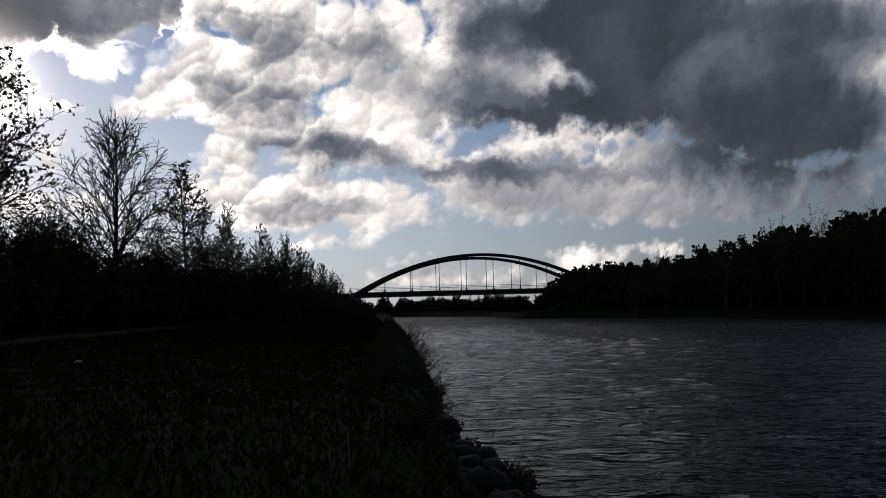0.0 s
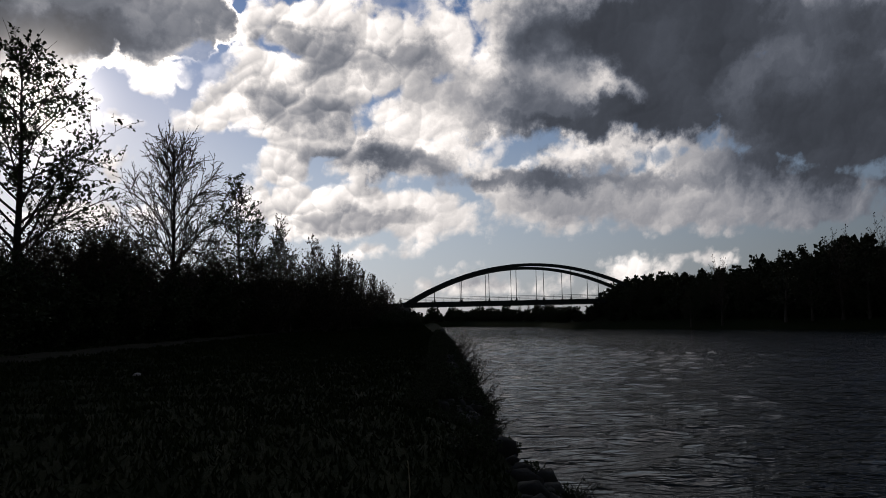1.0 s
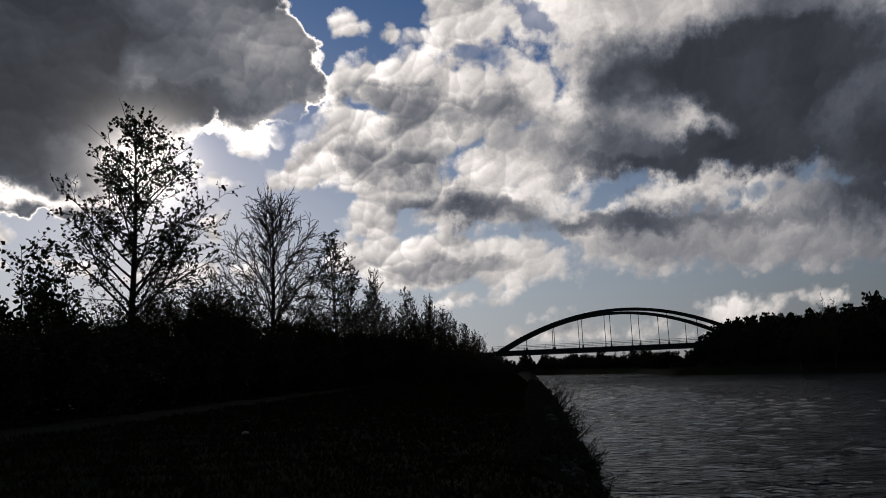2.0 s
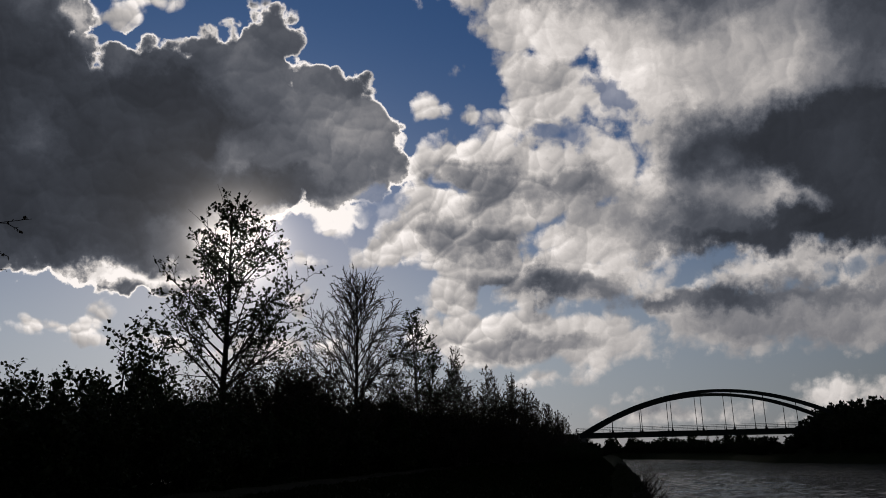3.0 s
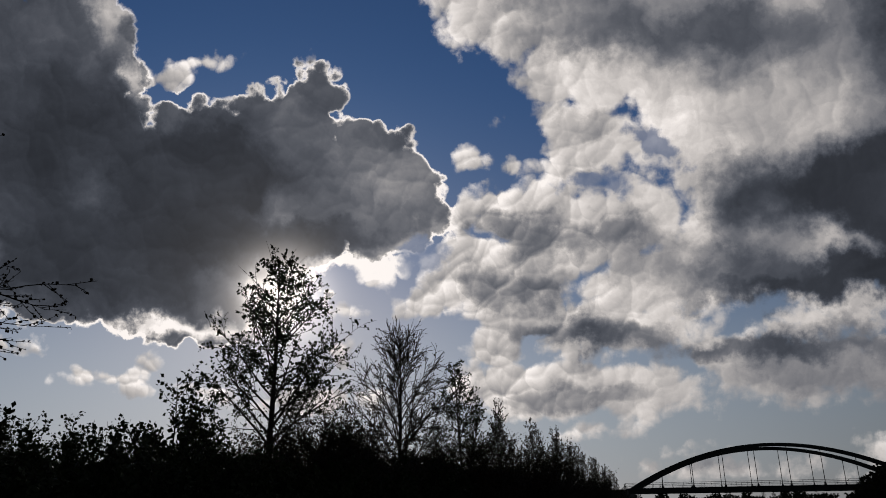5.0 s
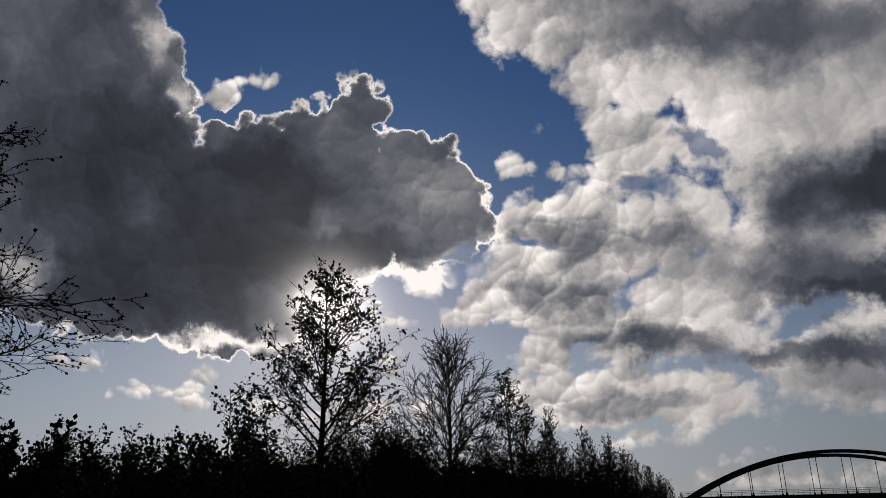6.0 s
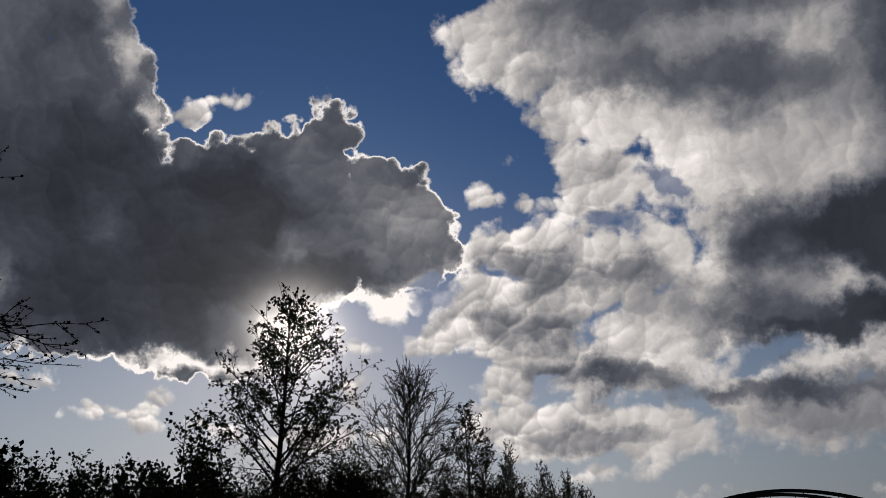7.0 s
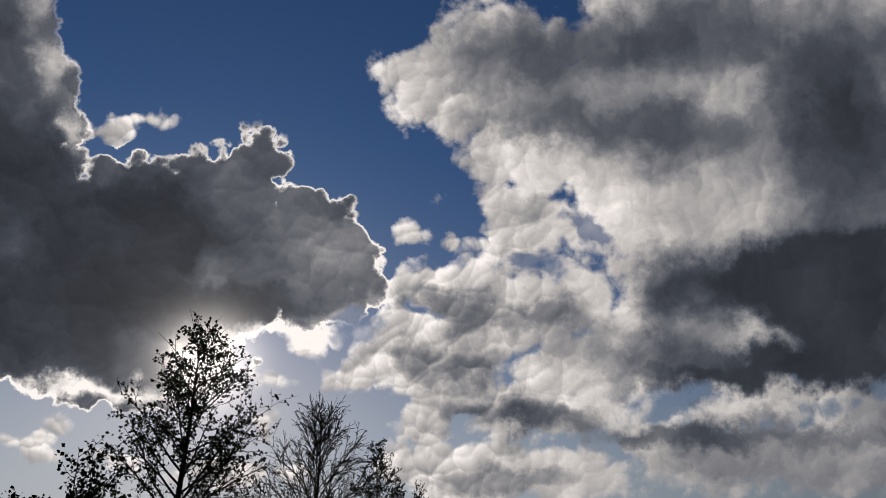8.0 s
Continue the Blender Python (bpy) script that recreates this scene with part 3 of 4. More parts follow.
def build_towpath():
    """A gravel path along the foot of the thicket."""
    v, f = [], []
    ys = np.arange(-30, 150, 1.0)
    for k, y in enumerate(ys):
        cx = -13.6 - 0.065 * y
        for s in (-0.9, -0.4, 0.0, 0.4, 0.9):
            x = cx + s * (1 + 0.12 * math.sin(y * 1.3 + s))
            v.append((x, y, height_at(x, y) + 0.03 - 0.025 * abs(s)))
        if k:
            for j in range(4):
                a = (k - 1) * 5 + j
                f.append((a, a + 1, a + 6, a + 5))
    tagged(mesh_object("path", v, f, GRIT, smooth=True), "narrow trodden gravel path through the meadow", "path", kind="structure")


build_towpath()


# ------------------------------------------------------------------ the bridge
def build_bridge():
    root = new("arch_bridge")
    root.matrix_basis = pose(8.85, 179.8, 0, 0, 0, 4.3)
    tagged(root, "dark steel tied-arch road bridge with two arches over the canal", "bridge")
    panel, half, width = 6.64, 4.5 * 6.64, 13.0
    top, crown = 5.25, 13.85
    foot = top - 0.25

    def arch_z(s):
        return foot + (crown - foot) * (1 - (s / half) ** 2)

    # arch: a box section that follows the parabola
    bag = Bag()
    n = 48
    for i in range(n + 1):
        s = -half - 0.5 + (2 * half + 1.0) * i / n
        slope = -2 * (crown - foot) * s / half ** 2
        nx, nz = -slope / math.hypot(1, slope), 1 / math.hypot(1, slope)
        deep = 0.36 + 0.16 * abs(s / half) ** 2
        for a, b in ((-deep, -0.35), (deep, -0.35), (deep, 0.35), (-deep, 0.35)):
            bag.v.append(Vector((s + nx * a, b, arch_z(s) + nz * a)))
        if i:
            k = 4 * (i - 1)
            for j in range(4):
                bag.f.append((k + j, k + (j + 1) % 4, k + 4 + (j + 1) % 4, k + 4 + j))
    bag.f += [(0, 3, 2, 1), (4 * n, 4 * n + 1, 4 * n + 2, 4 * n + 3)]
    near = bag.make("arch", STEEL, root)
    shared("arch", near, root, pose(0, width, 0))

    # edge girders, cross beams and the road slab
    bm = bmesh.new()
    add_box(bm, (0, 0, top - 0.55), (2 * half + 3.0, 0.7, 1.1), 0.03)
    add_box(bm, (0, -0.1, top - 1.06), (2 * half + 3.0, 1.0, 0.1))
    add_box(bm, (0, -0.1, top - 0.02), (2 * half + 3.0, 1.0, 0.1))
    girder = part("edge_girder", bm, STEEL, root)
    shared("edge_girder", girder, root, pose(0, width, 0))
    bm = bmesh.new()
    add_box(bm, (0, width / 2, top - 0.75), (0.35, width - 0.9, 0.6), 0.02)
    beam = part("cross_beam", bm, STEEL, root)
    beam.location.x = -half + panel / 2
    for i in range(1, 18):
        shared("cross_beam", beam, root, pose(-half + panel / 2 * (i + 1), 0, 0))
    bm = bmesh.new()
    add_box(bm, (0, width / 2, top - 0.3), (2 * half + 3.0, width - 0.74, 0.28))
    part("road_slab", bm, ASPHALT, root, "asphalt road surface")

    # hangers with a foot plate each
    hanger_mesh, plate_mesh = {}, None
    for y in (0, width):
        for k in range(8):
            s = (k - 3.5) * panel
            key = min(k, 7 - k)
            if key not in hanger_mesh:
                b2 = Bag()
                b2.tube([Vector((0, 0, top)), Vector((0, 0, arch_z(s) - 0.3))], [0.075, 0.075], 8)
                h = b2.make("hanger", STEEL, root)
                hanger_mesh[key] = h
                h.location = (s, y, 0)
            else:
                h = shared("hanger", hanger_mesh[key], root, pose(s, y, 0))
            if plate_mesh is None:
                bm = bmesh.new()
                bmesh.ops.create_cone(bm, cap_ends=True, segments=8, radius1=0.3, radius2=0.1, depth=0.7, matrix=Matrix.Translation((0, 0, top + 0.35)))
                plate_mesh = part("foot_plate", bm, STEEL, h)
            else:
                shared("foot_plate", plate_mesh, h, Matrix.Identity(4))

    # railings on both footways
    bm = bmesh.new()
    for z, thick in ((1.12, 0.07), (0.72, 0.035), (0.4, 0.035)):
        add_box(bm, (0, -0.45, top + z), (2 * half + 3.0, thick, thick))
    rail = part("handrail", bm, STEEL, root)
    shared("handrail", rail, root, pose(0, width + 0.9, 0))
    bm = bmesh.new()
    add_box(bm, (0, -0.45, top + 0.55), (0.06, 0.06, 1.15))
    post = part("rail_post", bm, STEEL, root)
    post.location.x = -half
    for i in range(1, 55):
        shared("rail_post", post, root, pose(-half + (i % 28) * panel / 3, 0 if i < 28 else width + 0.9, 0))

    # abutments with sloping wing walls
    for side in (-1, 1):
        bm = bmesh.new()
        add_box(bm, (side * (half + 1.2), width / 2, (top - 1.2 - 3.6) / 2), (3.2, width + 2.0, top - 1.2 + 3.6), 0.05)
        add_box(bm, (side * (half + 3.2), -0.6, 1.6), (4.5, 0.6, 6.6), 0.05)
        part("abutment", bm, CONCRETE, root, "weathered concrete abutment")


build_bridge()


def build_ramp(name, side):
    """The road embankment that leads up to the bridge."""
    bag = Bag()
    for i in range(13):
        s = 29.88 + 2.0 + i * 12.0
        zt = 5.05 - 0.3 * i
        for off, z in ((-13, -1.6 if i < 1 else 0.0), (-4.5, zt), (5.2, zt + 0.08), (15, zt), (24, 0.0)):
            bag.v.append(Vector((side * s, off, z)))
        if i:
            for j in range(4):
                a = (i - 1) * 5 + j
                bag.f.append((a, a + 5, a + 6, a + 1) if side > 0 else (a, a + 1, a + 6, a + 5))
    ob = bag.make(name, GROUND, None)
    ob.matrix_basis = pose(8.85, 179.8, 0, 0, 0, 4.3)
    tagged(ob, "grass-covered road embankment leading up to the bridge", "embankment", kind="structure")


build_ramp("embankment_left", -1)
build_ramp("embankment_right", 1)


# ------------------------------------------------------------------ trees behind the towpath
def place(ob, x, y, turn=0, scale=1.0, sink=0.0):
    ob.matrix_basis = pose(x, y, height_at(x, y) - sink, 0, 0, turn) @ Matrix.Scale(scale, 4)
    return ob


def copy_at(ob, x, y, turn=0, scale=1.0):
    c = copy_thing(ob, pose(x, y, height_at(x, y), 0, 0, turn))
    c.scale = (scale, scale, scale)
    return c


tree_a = tree("tree", 11, (13.5, 0.24, 14, 0.022), (40, 0.28, (57, 34), 6.3, lambda g: 1.0 - 0.7 * g, 0.014),
              (12, 38, 0.36), (5, 42, 0.42), (4, 0.165, 0.85), LEAF, leaf_label="sparse young leaves", limb_bend=0.06)
place(tagged(tree_a, "tall tree with sparse young spring leaves above the thicket", "tree"), -21.1, 31.4)

tree_b = tree("tree", 23, (9.0, 0.17, 9, 0.015), (34, 0.2, (54, 14), 4.9, lambda g: 1.0 - 0.6 * g ** 1.3, -0.004),
              (13, 28, 0.36), (6, 30, 0.4), (2, 0.08, 0.8), BUD, leaf_label="small opening buds", thin=0.016, limb_bend=0.035, uneven=0.1)
place(tagged(tree_b, "bare fan-shaped tree with ascending limbs and small buds", "tree"), -20.4, 45.4, 0, 1.3)

tree_c = tree("tree", 37, (12.0, 0.18, 12, 0.03), (24, 0.3, (62, 30), 3.9, lambda g: 1.0 - 0.7 * g, 0.02),
              (10, 42, 0.45), (5, 42, 0.42), (3, 0.18, 0.75), LEAF, leaf_label="sparse young leaves", thin=0.018)
place(tagged(tree_c, "slender tree with a ragged crown of young leaves", "tree"), -18.95, 54.6)

tree_l = tree("tree", 51, (11.2, 0.19, 12, 0.02), (58, 0.4, (80, 52), 5.6, lambda g: 1.0 - 0.45 * g, 0.01),
              (13, 32, 0.42), (5, 36, 0.4), (5, 0.09, 0.85), BUD, leaf_label="opening buds", thin=0.012)
place(tagged(tree_l, "wide-spreading bare tree with dark buds on long low twigs", "tree"), -20.0, 8.1)

sapling = [tree("young_tree", 61 + k, (9.0, 0.1, 9, 0.03), (24, 0.15, (40, 22), 2.9, lambda g: 1.0 - 0.6 * g, 0.05),
                (7, 28, 0.45), (4, 30, 0.45), (2, 0.15, 0.7), BUD, thin=0.018) for k in range(3)]
YOUNG = [(-17.8, 61.2, 1.02), (-17.0, 66.5, 0.93), (-16.3, 70.5, 0.9), (-16.0, 74.0, 0.92), (-16.6, 78.0, 0.9), (-16.2, 82.5, 0.84),
         (-16.6, 88.0, 0.84), (-16.4, 93.0, 0.8), (-17.0, 99.0, 0.8), (-16.8, 105.0, 0.78), (-17.2, 111.0, 0.74), (-17.4, 118.0, 0.7),
         (-17.8, 125.0, 0.66), (-18.0, 133.0, 0.62), (-18.4, 141.0, 0.56), (-18.8, 149.0, 0.52), (-21.5, 64.0, 1.0), (-21.0, 72.0, 0.95),
         (-20.8, 84.0, 0.9), (-15.2, 77.0, 0.8), (-15.6, 86.0, 0.76), (-16.0, 96.0, 0.72), (-16.4, 108.0, 0.7), (-17.0, 114.5, 0.68),
         (-17.6, 121.0, 0.64), (-19.4, 58.0, 0.95), (-16.6, 59.0, 0.85)]
for k, (x, y, s) in enumerate(YOUNG):
    o = place(sapling[k], x, y, 40 * k, s) if k < 3 else copy_at(sapling[k % 3], x, y, 73 * k, s)
    tagged(o, "slim bare young tree in a thicket row", "young tree", "young trees along the bank")

bare = [shrub("bare_bush", 71 + k, 18, 8.0, 0.36, 22, (9, 0.16, 0.7), BUD) for k in range(2)]
BARE = [(-19.6, 36.4, 7.4), (-18.2, 35.4, 6.6), (-20.8, 40.8, 6.3), (-19.2, 43.0, 6.0), (-18.4, 48.0, 6.2), (-20.2, 50.5, 6.6), (-17.2, 52.6, 7.0),
        (-17.0, 57.2, 7.8), (-20.6, 56.4, 7.6), (-16.2, 63.8, 8.2), (-15.8, 68.0, 8.0), (-15.4, 72.4, 7.6), (-15.2, 80.0, 7.0), (-15.6, 90.0, 6.4),
        (-22.6, 33.8, 6.0), (-24.8, 26.4, 5.2), (-16.0, 102.0, 6.0), (-25.4, 19.4, 4.6), (-26.0, 14.2, 4.8), (-19.9, 31.0, 6.2), (-18.9, 32.8, 6.3), (-21.6, 29.2, 5.2), (-20.4, 34.2, 6.6), (-20.6, 29.4, 5.4), (-18.0, 33.8, 5.8)]
for k, (x, y, h) in enumerate(BARE):
    o = place(bare[k], x, y, 0, h / 8.0) if k < 2 else copy_at(bare[k % 2], x, y, 83 * k, h / 8.0)
    tagged(o, "tall bare twiggy bush with opening buds", "bush", "bare bushes")

bushes = [shrub("bush", 81 + k, 16, 4.6, 0.75, 14, (26, 0.2, 0.7), HEDGE) for k in range(4)]
rng = random.Random(5)
BUSH = []
for y in np.arange(6, 150, 3.2):
    base = -16.9 - 0.055 * (y - 20)
    top = np.interp(y, [5, 25, 45, 70, 110, 150], [4.0, 3.9, 4.8, 5.2, 4.0, 2.8])
    BUSH.append((base + rng.uniform(-0.6, 0.6), float(y) + rng.uniform(-0.6, 0.6), top * rng.uniform(0.78, 1.02)))
    BUSH.append((base - 3.6 + rng.uniform(-0.8, 0.8), float(y) + 1.6 + rng.uniform(-0.6, 0.6), top * rng.uniform(0.9, 1.2)))
for y in np.arange(92, 200, 3.4):
    edge = -3.0 - 0.066 * y
    BUSH.append((edge - 2.6 + rng.uniform(-0.7, 0.7), float(y), rng.uniform(1.3, 2.1)))
    BUSH.append((edge - 6.0 + rng.uniform(-0.7, 0.7), float(y) + 1.5, rng.uniform(2.3, 3.4)))
    if y > 140:
        BUSH.append((edge - 10.0 + rng.uniform(-0.9, 0.9), float(y) + 0.7, rng.uniform(3.6, 4.8)))
for k, (x, y, h) in enumerate(BUSH):
    s = h / 4.6
    o = place(bushes[k], x, y, 0, s) if k < 4 else copy_at(bushes[k % 4], x, y, rng.uniform(0, 360), s)
    tagged(o, "dense dark bush in the thicket behind the path", "bush", "thicket bushes")

tall = [shrub("leafy_bush", 95 + k, 14, 6.9, 0.4, 18, (18, 0.19, 0.75), LEAF) for k in range(2)]
for k, (x, y, h) in enumerate([(-21.6, 24.9, 6.9), (-24.6, 21.6, 5.0), (-23.4, 18.6, 4.6), (-23.0, 28.4, 5.6), (-25.5, 16.0, 4.8), (-19.6, 36.0, 6.0)]):
    o = place(tall[k], x, y, 0, h / 6.9) if k < 2 else copy_at(tall[k % 2], x, y, 97 * k, h / 6.9)
    tagged(o, "tall loose bush in young leaf standing in the thicket", "bush", "leafy bushes")

# ------------------------------------------------------------------ wood on the opposite bank and beyond the bridge
woods = [tree("woodland_tree", 121, (13.5, 0.3, 8, 0.03), (20, 0.22, (70, 25), 5.4, lambda g: 0.75 + 0.4 * math.sin(3.1 * g) - 0.4 * g, 0.05), (8, 42, 0.45), (4, 45, 0.5), (4, 0.42, 0.8), WOOD_FAR),
         tree("woodland_tree", 122, (10.0, 0.28, 8, 0.02), (18, 0.25, (52, 14), 6.0, lambda g: 0.85, 0.05), (8, 26, 0.5), (4, 30, 0.45), (2, 0.26, 0.7), BUD),
         tree("woodland_tree", 123, (12.5, 0.3, 8, 0.03), (22, 0.18, (75, 30), 4.8, lambda g: 0.7 + 0.5 * math.sin(3.1 * g) - 0.4 * g, 0.05), (8, 45, 0.45), (4, 45, 0.5), (4, 0.4, 0.8), WOOD_FAR)]
RIGHT = [(31, 170, 0.5, 2), (35, 168, 0.52, 0), (39.5, 152, 0.6, 2), (44.5, 148, 0.83, 1), (44, 158, 0.58, 0), (50, 150, 0.66, 2), (53.5, 140, 0.87, 0), (57, 137, 0.85, 2), (60, 146, 0.82, 0),
         (61, 134, 1.0, 1), (64, 131, 0.93, 2), (67, 130, 1.09, 1), (70, 126, 1.0, 0), (73, 124, 1.07, 1), (75, 121, 0.95, 2), (78, 119, 1.1, 1), (81, 116, 0.99, 0),
         (84, 114, 1.07, 1), (87, 111, 1.03, 2), (90, 108, 1.03, 0), (94, 105, 1.03, 1), (98, 102, 0.99, 2), (102, 99, 1.03, 0), (66, 142, 1.0, 2), (74, 134, 0.99, 0), (82, 126, 1.03, 2), (90, 118, 1.03, 0)]
used = set()
for k, (x, y, s, kind) in enumerate(RIGHT):
    o = copy_at(woods[kind], x, y, 61 * k, s) if kind in used else place(woods[kind], x, y, 0, s)
    used.add(kind)
    tagged(o, "broad woodland tree on the opposite canal bank", "tree", "woodland trees")

scrub = [shrub("bank_bush", 141 + k, 12, 5.0, 0.8, 12, (16, 0.42, 0.75), WOOD_FAR) for k in range(2)]
first = 0
for a, b in (((17.5, 180), (20, 171)), ((20, 171), (35, 159)), ((35, 159), (48, 146)), ((48, 146), (62, 132)), ((62, 132), (75, 118)), ((75, 118), (96, 96))):
    for r in range(4):
        n = max(3, int(math.hypot(b[0] - a[0], b[1] - a[1]) / 3.6))
        for i in range(n):
            f = (i + rng.random() * 0.6) / n
            x = a[0] + (b[0] - a[0]) * f + 2.2 + r * 4.0
            y = a[1] + (b[1] - a[1]) * f + 1.6 + r * 3.0
            s = rng.uniform(0.8, 1.2) + 0.45 * r
            s *= float(np.interp(x, [19, 40, 46, 62, 80], [0.45, 0.82, 0.72, 0.95, 1.35]))
            o = place(scrub[first], x, y, 0, s) if first < 2 else copy_at(scrub[first % 2], x, y, rng.uniform(0, 360), s)
            first += 1
            tagged(o, "dense dark bush on the opposite canal bank", "bush", "bank bushes")
for a, b, n in (((-60, 259), (-11, 250), 22), ((-11, 250), (12, 217), 20), ((12, 217), (17, 186), 12)):
    for i in range(n):
        f = (i + rng.random()) / n
        for r in range(2):
            x, y = a[0] + (b[0] - a[0]) * f + 1.5 + 3.0 * r, a[1] + (b[1] - a[1]) * f + 1.0 + 3.5 * r
            o = copy_at(scrub[(i + r) % 2], x, y, rng.uniform(0, 360), rng.uniform(0.42, 0.6) + 0.22 * r)
            tagged(o, "low dark bush on the far bank beyond the bridge", "bush", "far bank bushes")
for i in range(46):
    x, y = -65 + 140 * rng.random(), rng.uniform(285, 350)
    o = copy_at(sapling[i % 3] if i % 2 else scrub[i % 4 // 2], x, y, rng.uniform(0, 360), rng.uniform(0.5, 0.85) if i % 2 else rng.uniform(0.8, 1.25))
    tagged(o, "small distant tree beyond the bridge", "tree", "distant trees")


# ------------------------------------------------------------------ near bank: stones, shoots, grass
def stone_mesh(seed):
    r = random.Random(seed)
    bm = bmesh.new()
    bmesh.ops.create_icosphere(bm, subdivisions=1, radius=0.5)
    sx, sy, sz = r.uniform(0.8, 1.3), r.uniform(0.7, 1.1), r.uniform(0.5, 0.85)
    for v in bm.verts:
        v.co = Vector((v.co.x * sx, v.co.y * sy, v.co.z * sz)) * r.uniform(0.86, 1.12)
    return bm


bank = tagged(new("stone_bank"), "rough stone riprap along the water's edge", "riprap", kind="structure")
kinds = [part("stone", stone_mesh(200 + k), STONE, bank, smooth=True) for k in range(8)]


def shore_x(y):
    pts = SHORE[1:13]
    return float(np.interp(y, pts[:, 1], pts[:, 0]))


spots = []
y = 8.0
while y < 48 and len(spots) < 290:
    for r in range(3):
        size = rng.uniform(0.35, 0.8)
        x = shore_x(y) - 0.55 * r - 0.05 + rng.uniform(-0.25, 0.2)
        spots.append((x, y + rng.uniform(-0.25, 0.25), size))
    y += 0.46
for k, (x, yy, size) in enumerate(spots):
    m = pose(x, yy, max(height_at(x, yy), WATER_Z - 0.1) + size * 0.08, rng.uniform(-30, 30), rng.uniform(-30, 30), rng.uniform(0, 360)) @ Matrix.Scale(size, 4)
    if k < 8:
        kinds[k].matrix_basis = m
    else:
        shared("stone", kinds[k % 8], bank, m)

rest = Bag()
y = 46.0
while y < 150:
    for r in range(2):
        size = rng.uniform(0.4, 0.9)
        x, yy = shore_x(y) - 0.6 * r + rng.uniform(-0.3, 0.2), y + rng.uniform(-0.3, 0.3)
        m = pose(x, yy, height_at(x, yy) + size * 0.1, rng.uniform(-30, 30), rng.uniform(-30, 30), rng.uniform(0, 360)) @ Matrix.Scale(size, 4)
        src = kinds[rng.randrange(8)].data
        base = len(rest.v)
        rest.v += [m @ v.co for v in src.vertices]
        rest.f += [tuple(base + i for i in p.vertices) for p in src.polygons]
    y += 0.62
tagged(rest.make("far_riprap", STONE, None, smooth=True), "rough stones farther along the water's edge", "stones", kind="stuff")

# brambles and rough herbs on the shoulder of the bank
herb = [shrub("bramble", 161 + k, 14, 0.95, 1.3, 9, (9, 0.075, 0.7), HEDGE) for k in range(2)]
k = 0
y = 11.0
while y < 96:
    for back in (0.45, 1.1, 1.8) if y < 32 else (0.75, 1.7):
        x, yy = shore_x(y) - back + rng.uniform(-0.3, 0.3), y + rng.uniform(-0.5, 0.5)
        s = rng.uniform(0.6, 1.05) * (1.0 if y > 22 else 0.6)
        o = place(herb[k], x, yy, 0, s, 0.05) if k < 2 else copy_at(herb[k % 2], x, yy, rng.uniform(0, 360), s)
        tagged(o, "low dark bramble on the stony bank", "bramble", "brambles on the bank")
        k += 1
    y += 1.25 if y < 50 else 2.0

# bare shoots that lean out over the water
shoots = [shrub("bank_shoot", 171 + k, 7, 1.9, 1.0, 7, (6, 0.07, 0.7), BUD) for k in range(2)]
for k, (y, s, out) in enumerate([(14.2, 0.4, 0.3), (17.6, 0.45, 0.2), (20.4, 0.5, 0.3), (22.2, 0.4, 0.2), (26.5, 0.6, 0.2), (24.0, 0.7, 0.15), (29.5, 0.8, 0.25), (36.0, 1.0, 0.25), (40.0, 1.0, 0.2), (47.0, 1.15, 0.2), (54.0, 1.3, 0.2), (63.0, 1.4, 0.2), (74.0, 1.4, 0.2)]):
    x = shore_x(y) - 0.35 + out
    m = pose(x, y, height_at(x, y) + 0.02, 0, 38, 0) @ pose(0, 0, 0, 0, 0, 50 * k)
    if k < 2:
        o = shoots[k]
        o.matrix_basis = m @ Matrix.Scale(s, 4)
    else:
        o = copy_thing(shoots[k % 2], m)
        o.scale = (s, s, s)
    tagged(o, "bare budding shoot leaning out over the water", "shoot", "shoots at the waterline")


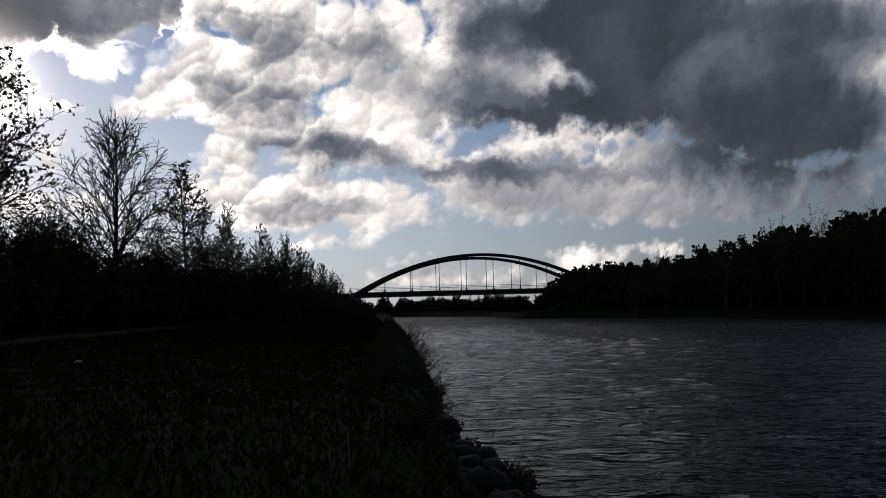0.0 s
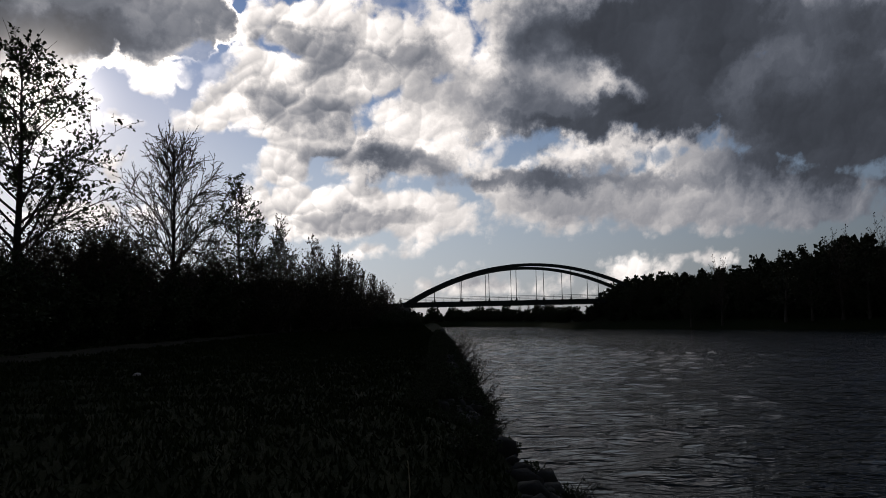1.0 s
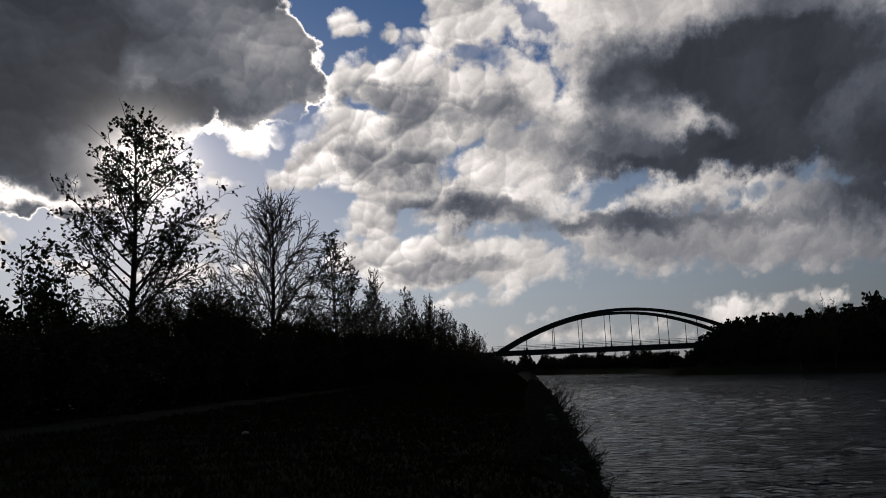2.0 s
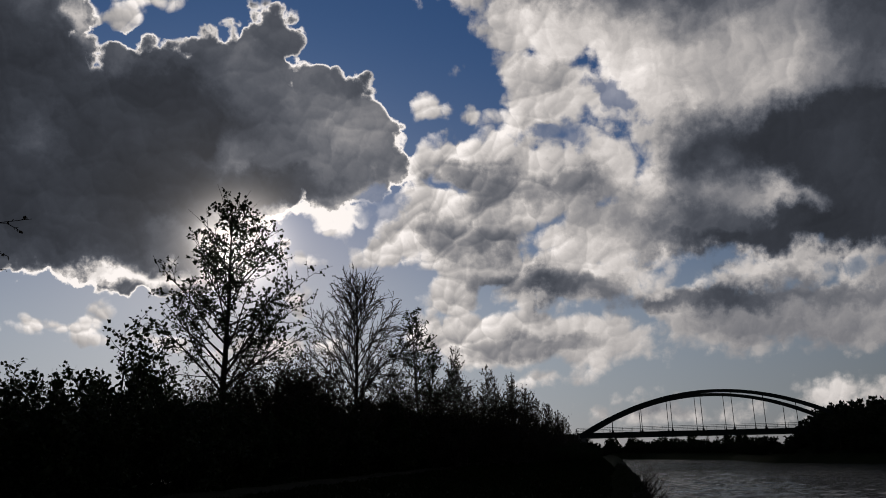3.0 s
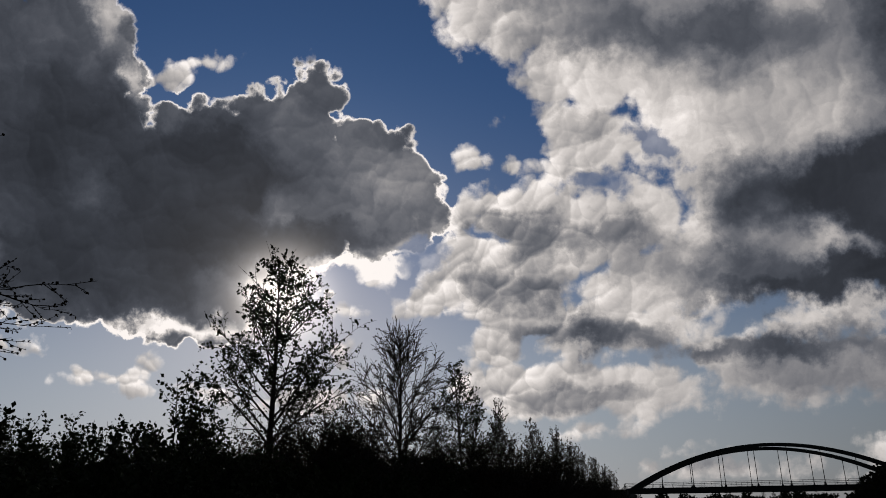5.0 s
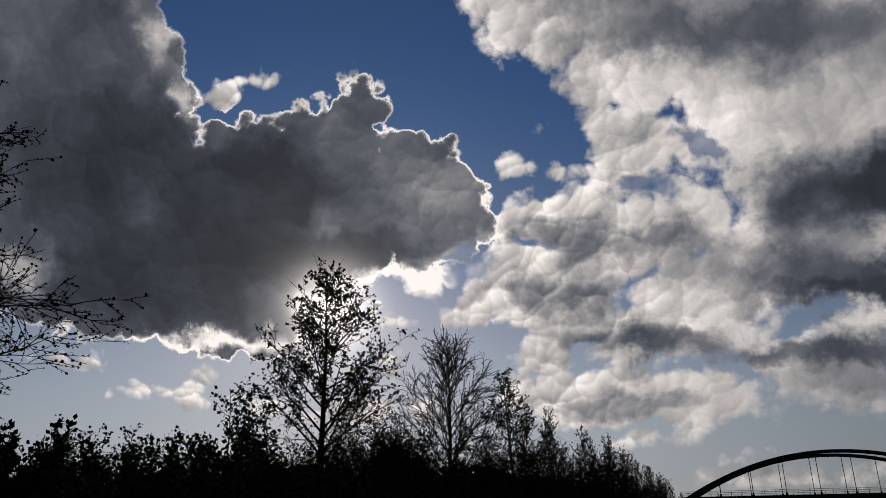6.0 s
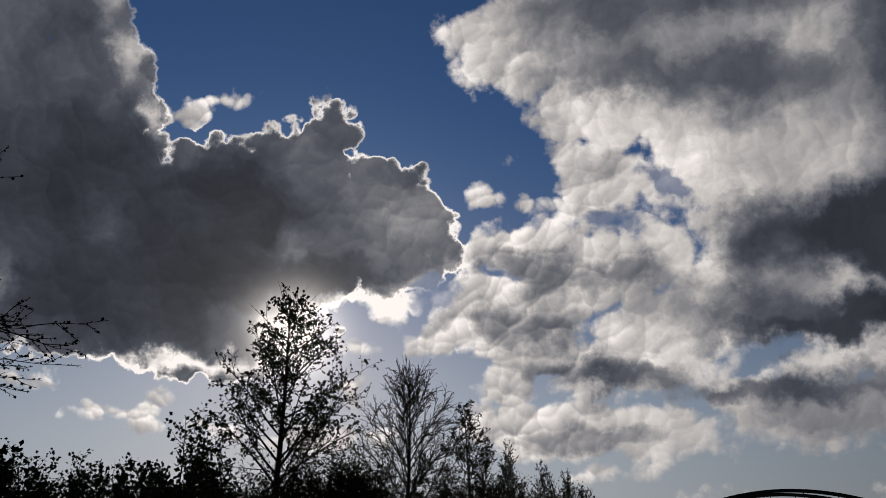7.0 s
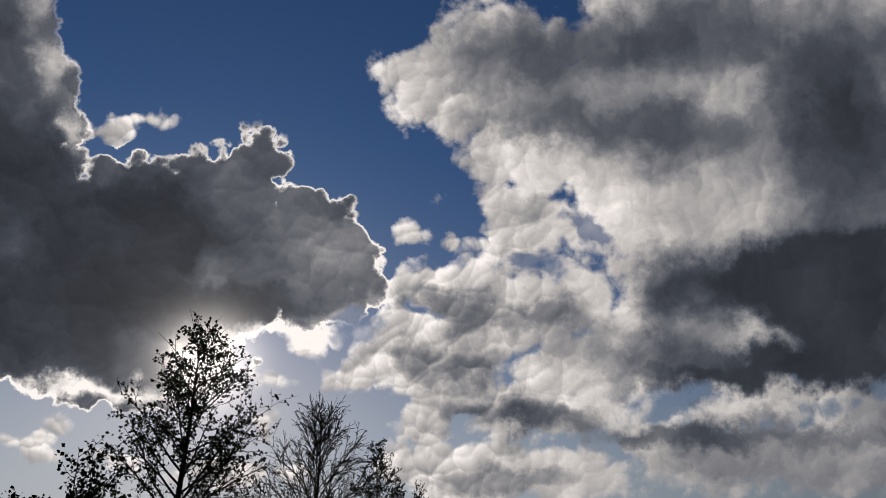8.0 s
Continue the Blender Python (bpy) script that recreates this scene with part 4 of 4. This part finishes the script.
def build_stalk():
    root = tagged(new("dry_stalk"), "dry pale grass stalk standing in the meadow", "grass stalk")
    bag = Bag()
    r2 = random.Random(9)
    p, r = stem(r2, Vector((0, 0, -0.03)), Vector((-0.06, 0, 1)).normalized(), 0.42, 0.009, 6, 0.03, 0.0, 0.4)
    bag.tube(p, r, 5)
    bag.make("stalk", STRAW, root)
    ear = Bag()
    for q in range(10):
        a, w = along(p, 0.8 + 0.19 * q / 10)
        ear.leaf(a, turned(w, r2.uniform(15, 40), r2), 0.035, r2, 0.35)
    ear.make("ear", STRAW, root)
    place(root, -1.0, 7.6)


build_stalk()
bm = stone_mesh(300)
pebble = part("pale_stone", bm, PALE, None)
pebble.matrix_basis = pose(-9.6, 19.3, height_at(-9.6, 19.3) + 0.06, 0, 0, 30) @ Matrix.Scale(0.2, 4)
tagged(pebble, "small pale stone lying in the dark grass", "stone")


def build_grass():
    """Short meadow grass, thicker towards the near ground."""
    r2 = np.random.default_rng(4)
    n = 150000
    y = 1.5 + 140 * r2.random(n) ** 2.3
    x = -19 + (19 + 2.0 - 0.06 * y) * r2.random(n) - 0.05 * y
    keep = (shore_distance(np.stack([x, y], 1)) > 1.5) & (np.abs(x + 13.6 + 0.065 * y) > 0.75)
    x, y = x[keep], y[keep]
    z = ground_height(np.stack([x, y], 1))
    n = len(x)
    h = r2.uniform(0.05, 0.11, n) * (1 + y / 90)
    a = r2.uniform(0, 6.28, n)
    w = r2.uniform(0.008, 0.016, n) * (1 + y / 9)
    lx, ly = r2.normal(0, 0.05, n), r2.normal(0, 0.05, n)
    left = np.stack([x - w * np.cos(a), y - w * np.sin(a), z - 0.01], 1)
    right = np.stack([x + w * np.cos(a), y + w * np.sin(a), z - 0.01], 1)
    tip = np.stack([x + lx, y + ly, z + h], 1)
    v = np.stack([left, right, tip], 1).reshape(-1, 3)
    f = np.arange(3 * n).reshape(-1, 3)
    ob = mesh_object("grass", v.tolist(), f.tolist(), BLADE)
    tagged(ob, "short dark meadow grass", "grass", kind="stuff")


build_grass()
